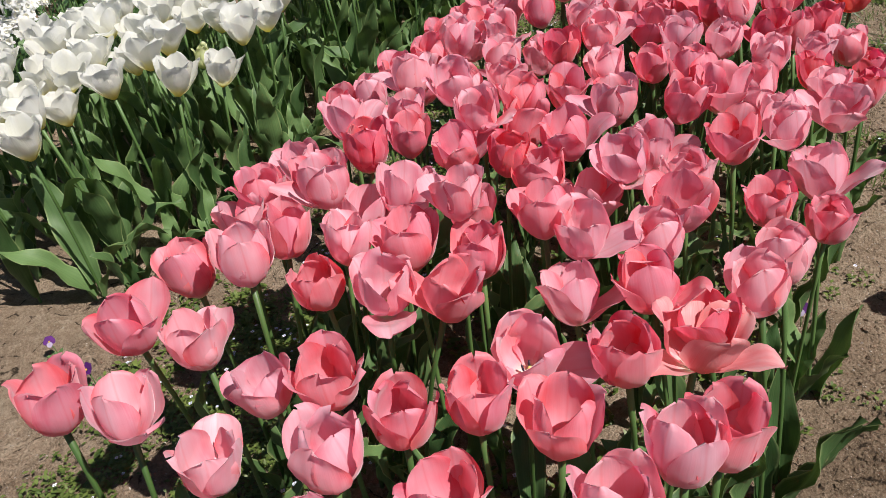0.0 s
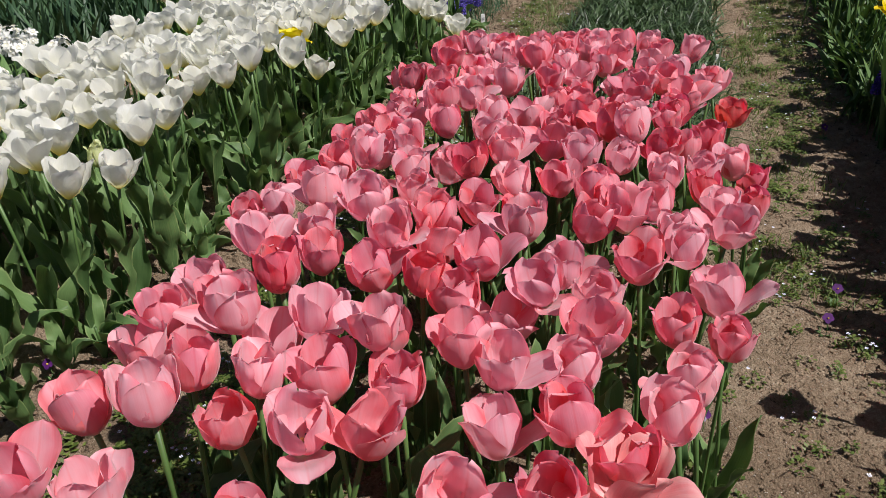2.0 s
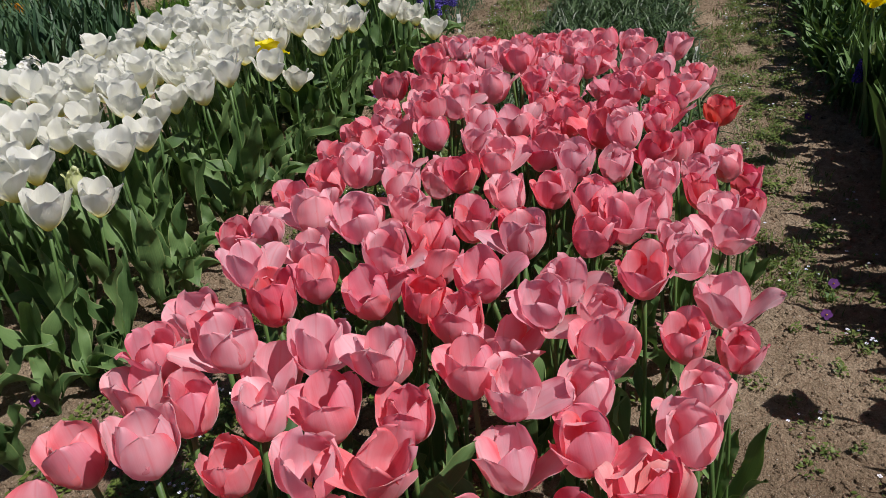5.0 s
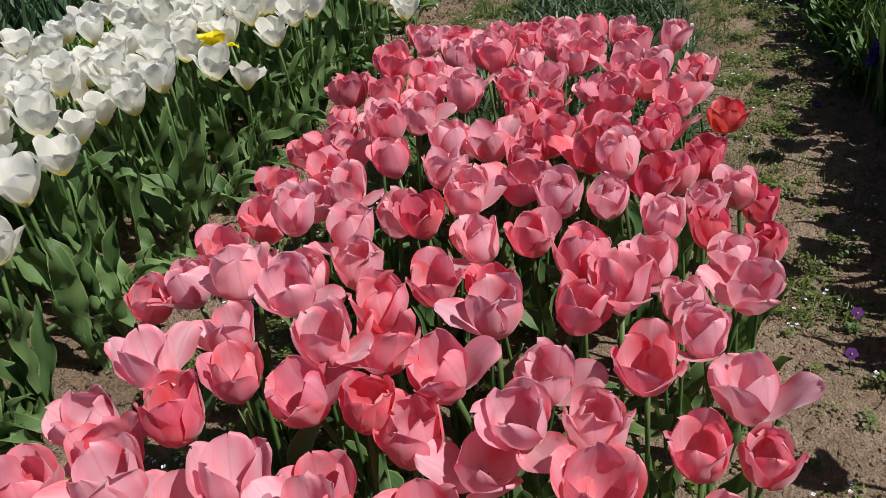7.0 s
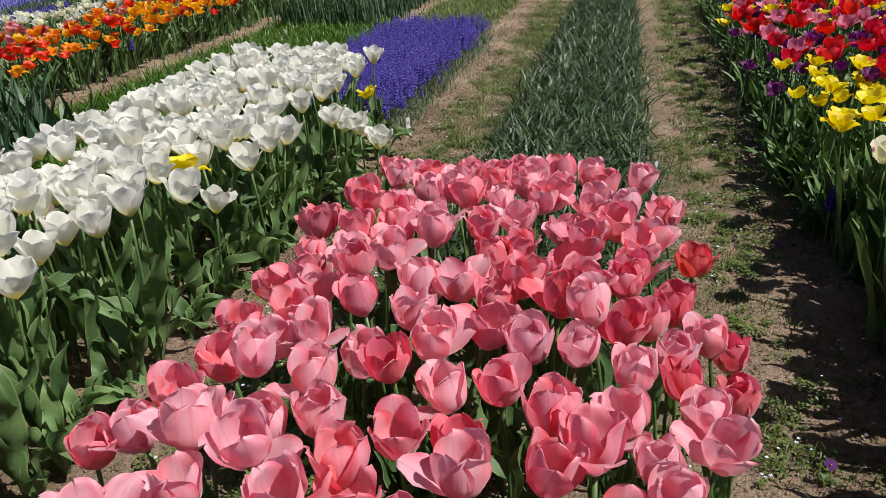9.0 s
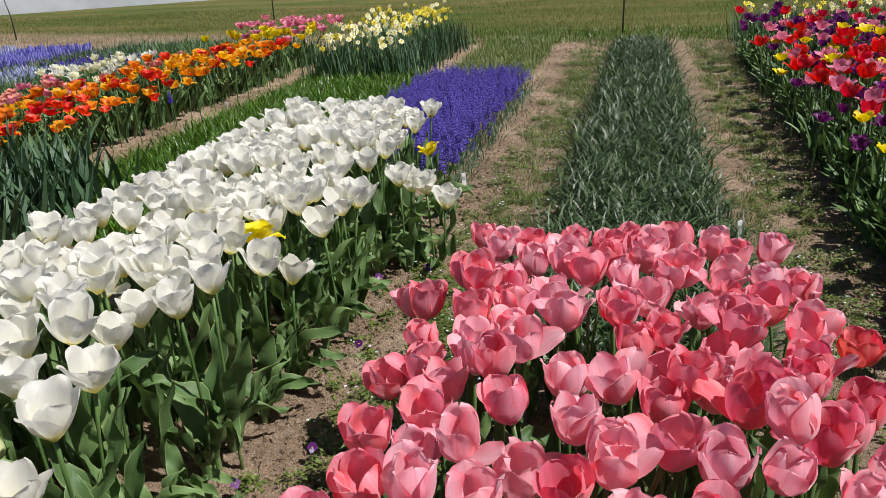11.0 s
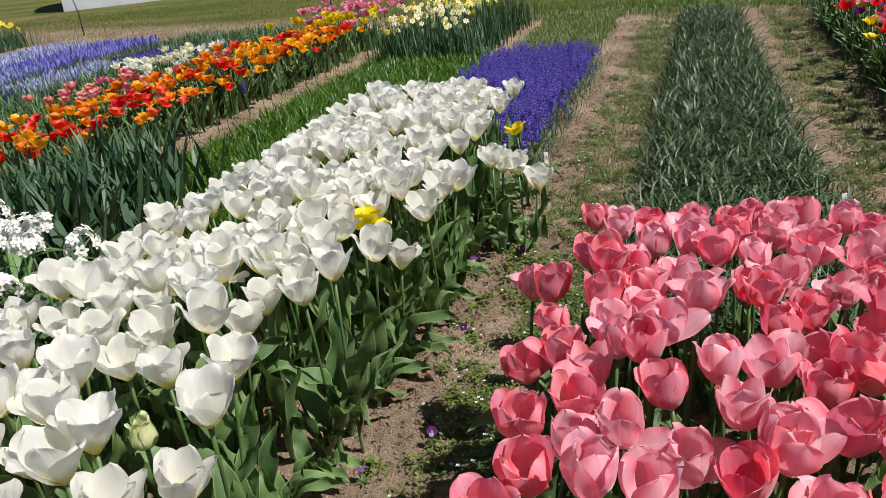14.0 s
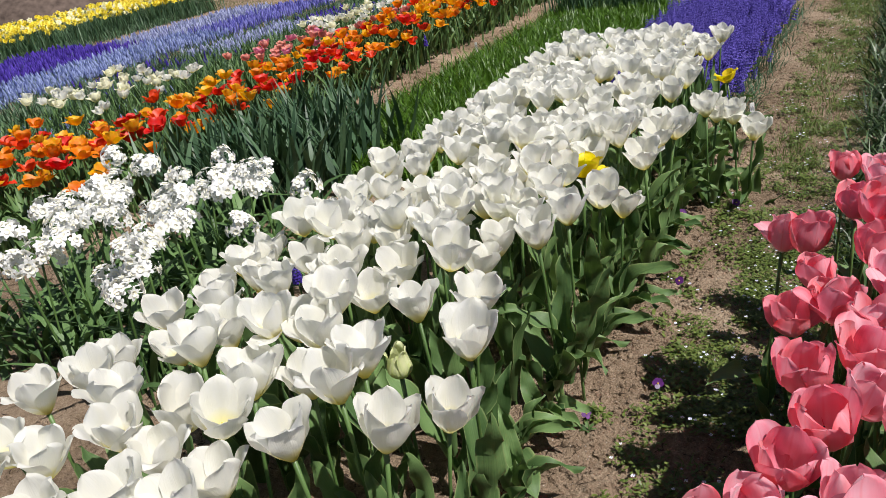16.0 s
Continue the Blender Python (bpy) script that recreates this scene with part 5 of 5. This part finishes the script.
PANSY_SPOTS = ((-0.594, 1.342), (-0.422, 1.299), (-0.478, 2.235), (-0.452, 2.084), (-0.428, 2.477), (-0.57, 1.695), (0.89, 1.924), (0.929, 2.28), (1.185, 2.485), (-0.471, 3.64), (-0.368, 3.152), (-0.309, 3.75), (-0.3, 2.634), (1.153, 2.347), (1.233, 3.582), (0.06, 1.06), (0.03, 1.02), (0.99, 1.4))
violas = [tagged(pansy(rng, lower), label, "pansy", "pansies") for lower, label in ((M_PANSY, "small dark purple pansy growing in the soil"), (M_PANSY_PALE, "small purple pansy with a pale lower petal"))]
for k, (x, y) in enumerate(PANSY_SPOTS):
    place(violas[1 if k % 3 == 0 else 0], x, y, -0.012, rng.uniform(-0.6, 0.9), rng.uniform(0.72, 0.9))
for ob in violas:
    remove_proto(ob)


def clods(rng, count, area, size, label, mat=None, name="soil_clods", sharp=False):
    v, f = [], []
    for _ in range(count):
        x, y = area(rng)
        s = rng.uniform(*size) * rng.uniform(0.5, 1.0)
        z = soil_height(x, y) + s * 0.2
        o = len(v)
        if sharp:
            t, e = rng.uniform(0, 1.57), rng.uniform(0.55, 1.3)
            for i in range(4):
                a = t + 1.5708 * i + rng.uniform(-0.3, 0.3)
                v.append((x + s * e * math.cos(a), y + s * math.sin(a), z - s * 0.4))
            v.append((x + s * rng.uniform(-0.4, 0.4), y + s * rng.uniform(-0.4, 0.4), z + s * rng.uniform(0.25, 0.6)))
            f += [(o, o + 1, o + 4), (o + 1, o + 2, o + 4), (o + 2, o + 3, o + 4), (o + 3, o, o + 4)]
            continue
        for p in ((1, 0, 0), (0.3, 0.95, 0), (-0.8, 0.6, 0), (-0.8, -0.6, 0), (0.3, -0.95, 0)):
            k = rng.uniform(0.7, 1.25)
            v.append((x + s * p[0] * k, y + s * p[1] * k, z - s * 0.5))
        for p in ((0.6, 0, 0), (0.15, 0.55, 0), (-0.5, 0.35, 0), (-0.5, -0.35, 0), (0.15, -0.55, 0)):
            k = rng.uniform(0.7, 1.25)
            v.append((x + s * p[0] * k, y + s * p[1] * k, z + s * rng.uniform(0.1, 0.45)))
        f += [(o + i, o + (i + 1) % 5, o + 5 + (i + 1) % 5, o + 5 + i) for i in range(5)] + [(o + 5, o + 6, o + 7, o + 8, o + 9)]
    return tagged(new(name, mesh_from(name, v, f, mat or M_GROUND, smooth=False)), label, "soil", kind="stuff")


clods(rng, 4500, box_area(-0.55, 0.08, 0.9, 5.0), (0.003, 0.014), "crumbs and small clods of dry soil in the path")
clods(rng, 4500, box_area(0.9, 1.45, 0.9, 5.0), (0.003, 0.012), "crumbs and small clods of dry soil in the path")
clods(rng, 16000, box_area(-0.75, 0.15, 0.85, 4.2), (0.0015, 0.006), "crumbs of dry soil in the path", name="soil_crumbs", sharp=True)
clods(rng, 14000, box_area(0.85, 1.5, 0.85, 4.2), (0.0015, 0.006), "crumbs of dry soil in the path", name="soil_crumbs", sharp=True)
clods(rng, 8000, box_area(-0.6, 0.9, 0.8, 3.2), (0.001, 0.0035), "grit and small pale stones in the soil", M_STONE, "grit", True)
clods(rng, 6000, box_area(0.85, 1.5, 0.8, 4.0), (0.001, 0.0035), "grit and small pale stones in the path", M_STONE, "grit", True)
clods(rng, 700, box_area(-0.56, -0.36, 1.2, 4.8, ragged=0.03), (0.01, 0.024), "loose clods along the edge of the white bed")
clods(rng, 700, box_area(1.24, 1.46, 1.4, 6.0, ragged=0.03), (0.01, 0.022), "loose clods along the edge of the mixed bed")
clods(rng, 3500, box_area(-0.48, 0.05, 4.8, 10.4), (0.004, 0.016), "clods of dry soil further along the path")
clods(rng, 3000, box_area(0.9, 1.4, 4.8, 10.4), (0.004, 0.016), "clods of dry soil further along the path")
clods(rng, 1500, box_area(-2.95, -2.55, 3.0, 8.0), (0.006, 0.03), "clods of dry soil beside the orange bed")
clods(rng, 1200, box_area(-1.9, -1.2, 1.3, 3.0), (0.004, 0.016), "clods of dry soil between the beds")


# ---- labels, posts, greenhouse, far bank ----
def box_mesh(name, sx, sy, sz, mat, bevel=0.002):
    bm = bmesh.new()
    bmesh.ops.create_cube(bm, size=1.0)
    bmesh.ops.scale(bm, vec=(sx, sy, sz), verts=bm.verts)
    bmesh.ops.bevel(bm, geom=list(bm.edges), offset=bevel, segments=1, affect="EDGES")
    me = bpy.data.meshes.new(name)
    bm.to_mesh(me)
    bm.free()
    me.materials.append(mat)
    return me


def plant_label(x, y, turn):
    base = new("plant_label")
    card = part("stake", box_mesh("stake", 0.022, 0.003, 0.15, M_LABEL, 0.001), base, pose(0, 0, 0.022))
    for k in range(4):
        part("bar", box_mesh("bar", 0.003, 0.001, 0.018, M_INK, 0.0002), card, pose(-0.006 + 0.004 * k, -0.002, 0.05 - 0.004 * (k % 2)))
    base.matrix_basis = pose(x, y, 0, -8, 0, turn)
    return tagged(base, "white plastic plant label stuck in the soil", "plant label", "plant labels")


plant_label(0.845, 4.25, 28)
plant_label(-0.415, 4.82, 32)
plant_label(-2.75, 6.6, 5)


def stake(x, y, h, lean):
    base = new("stake")
    v, f, uv = tube([(0, 0, -0.2), (0.01, 0, h * 0.5), (lean, 0, h)], [0.012, 0.011, 0.009], 8)
    rod = part("rod", mesh_from("rod", v, f, M_POST, uv), base)
    v, f, uv = tube([(lean, 0, h - 0.03), (lean, 0, h + 0.01)], [0.014, 0.013], 8)
    part("cap", mesh_from("cap", v, f, M_POST, uv), rod)
    base.matrix_basis = pose(x, y, 0)
    return tagged(base, "thin dark metal garden stake standing in the turf", "stake", "garden stakes")


stake(0.12, 11.3, 1.0, -0.02)
stake(-9.9, 12.3, 0.72, -0.06)
stake(-6.1, 14.3, 0.9, -0.05)


def greenhouse():
    base = new("greenhouse")
    n, ys = 13, np.linspace(0, 16, 9)
    v, f, uv = [], [], []
    for y in ys:
        for k in range(n):
            a = math.pi * k / (n - 1)
            sag = 0.03 * math.sin(9 * a + y * 2)
            v.append((2.7 * math.cos(a), y, 0.6 * (1 if 0 < k < n - 1 else 0) + (1.9 + sag) * math.sin(a)))
            uv.append((k / n, y / 16))
    f = grid_faces(len(ys), n)
    part("film", mesh_from("film", v, f, M_FILM, uv), base, label="wrinkled translucent plastic film")
    for y in ys:
        pts = [(2.68 * math.cos(a), y, (0.6 if 0 < a < 3.1 else 0) + 1.88 * math.sin(a)) for a in np.linspace(0, math.pi, 13)]
        tv, tf, tuv = tube(pts, [0.014] * 13, 6)
        part("hoop", mesh_from("hoop", tv, tf, M_STEEL, tuv), base)
    part("end_wall", box_mesh("end_wall", 5.2, 0.04, 1.9, M_FILM), base, pose(0, 0.05, 0.95))
    part("door_frame", box_mesh("door_frame", 1.1, 0.06, 1.9, M_STEEL), base, pose(0.4, 0.0, 0.95))
    base.matrix_basis = pose(-17.1, 20.3, 0, 0, 0, -56.5)
    return tagged(base, "plastic film tunnel greenhouse beyond the turf", "greenhouse")


greenhouse()


def bank():
    v = []
    for j in range(15):
        for i in range(25):
            x, y = -1 + i / 12.0, -1 + j / 7.0
            r = max(0.0, 1 - x * x - y * y)
            v.append((3.2 * x, 1.6 * y, 0.85 * r ** 0.6 + 0.12 * noise.noise(Vector((x * 5, y * 5, 2))) * r - 0.1))
    return tagged(new("soil_bank", mesh_from("soil_bank", v, grid_faces(15, 25), M_ROCK)), "low brown bank of rock and soil beyond the beds", "bank")


bank().matrix_basis = pose(-19.5, 13.5, 0, 0, 0, 30)
blades(rng, 60000, box_area(-15.0, 3.6, 11.2, 17.0), (0.03, 0.08), (0.004, 0.008), (40, 85), (0, 60), M_TURF, "turf", "patchy short turf beyond the beds", "grass", segs=1)
blades(rng, 5000, box_area(-1.9, 1.4, 10.5, 11.8), (0.04, 0.1), (0.004, 0.008), (40, 85), (0, 60), M_LIGHT, "turf_edge", "greener grass where the turf begins", "grass", segs=2)


def lone_hyacinth(x, y, h):
    base = new("grape_hyacinth")
    fv, ff = spike_form(rng, height=0.075, rings=9, per=7, r=0.013)
    part("stem", stem_mesh(M_STEM, (0, 0, h), 0.004, 0.003), base)
    tagged(part("bell_spike", mesh_from("bell_spike", fv, ff, M_MUSC_DARK, smooth=False), base, Matrix.Translation((0, 0, h))), kind="stuff")
    base.matrix_basis = pose(x, y, 0)
    return tagged(base, "single violet-blue grape hyacinth at the bed's foot", "grape hyacinth")


def dandelion(x, y):
    base = new("dandelion")
    part("stem", stem_mesh(M_STEM, (0, 0, 0.06), 0.004, 0.0025), base)
    v, f = [], []
    for k in range(26):
        a, r, up = k * 2.399, 0.008 + 0.012 * math.sqrt(k / 26), 0.012 * (1 - k / 26)
        o, ca, sa = len(v), math.cos(a), math.sin(a)
        for d, w, h in ((0.15, 0.1, 0.0), (0.7, 0.16, 0.35), (1.0, 0.1, 0.3), (1.0, -0.1, 0.3), (0.7, -0.16, 0.35), (0.15, -0.1, 0.0)):
            v.append((r * (d * ca - w * sa), r * (d * sa + w * ca), up + r * h))
        f.append(tuple(range(o, o + 6)))
    part("flower", mesh_from("flower", v, f, M_DAF), base, Matrix.Translation((0, 0, 0.06)) @ Matrix.Rotation(radians(25), 4, "X"))
    for k in range(7):
        part("leaf", leaf_mesh(rng, M_LEAF, rng.uniform(0.06, 0.1), 0.02, 35, -10, k * 0.9 + 0.2, fold=0.2, wave=0.004, nv=8, nu=3, r0=0.004), base)
    base.matrix_basis = pose(x, y, 0, 0, 0, 20)
    return tagged(base, "yellow dandelion flowering in the path", "dandelion")


dandelion(1.181, 6.8)
lone_hyacinth(1.38, 3.64, 0.17)
lone_hyacinth(-1.46, 2.72, 0.15)
lone_hyacinth(-2.9, 6.1, 0.2)
one = make_tulip(rng, M_BUD, 0.25, 102, 106, L=0.05, W=0.019, shape=W_POINT, tilt=4, leaves=2, name="tulip_bud")
tagged(one, "closed green tulip bud at the edge of the mixed bed", "tulip")
place_bloom(one, 1.43, 3.67, 0.27, 0.4, 1.0)
remove_proto(one)
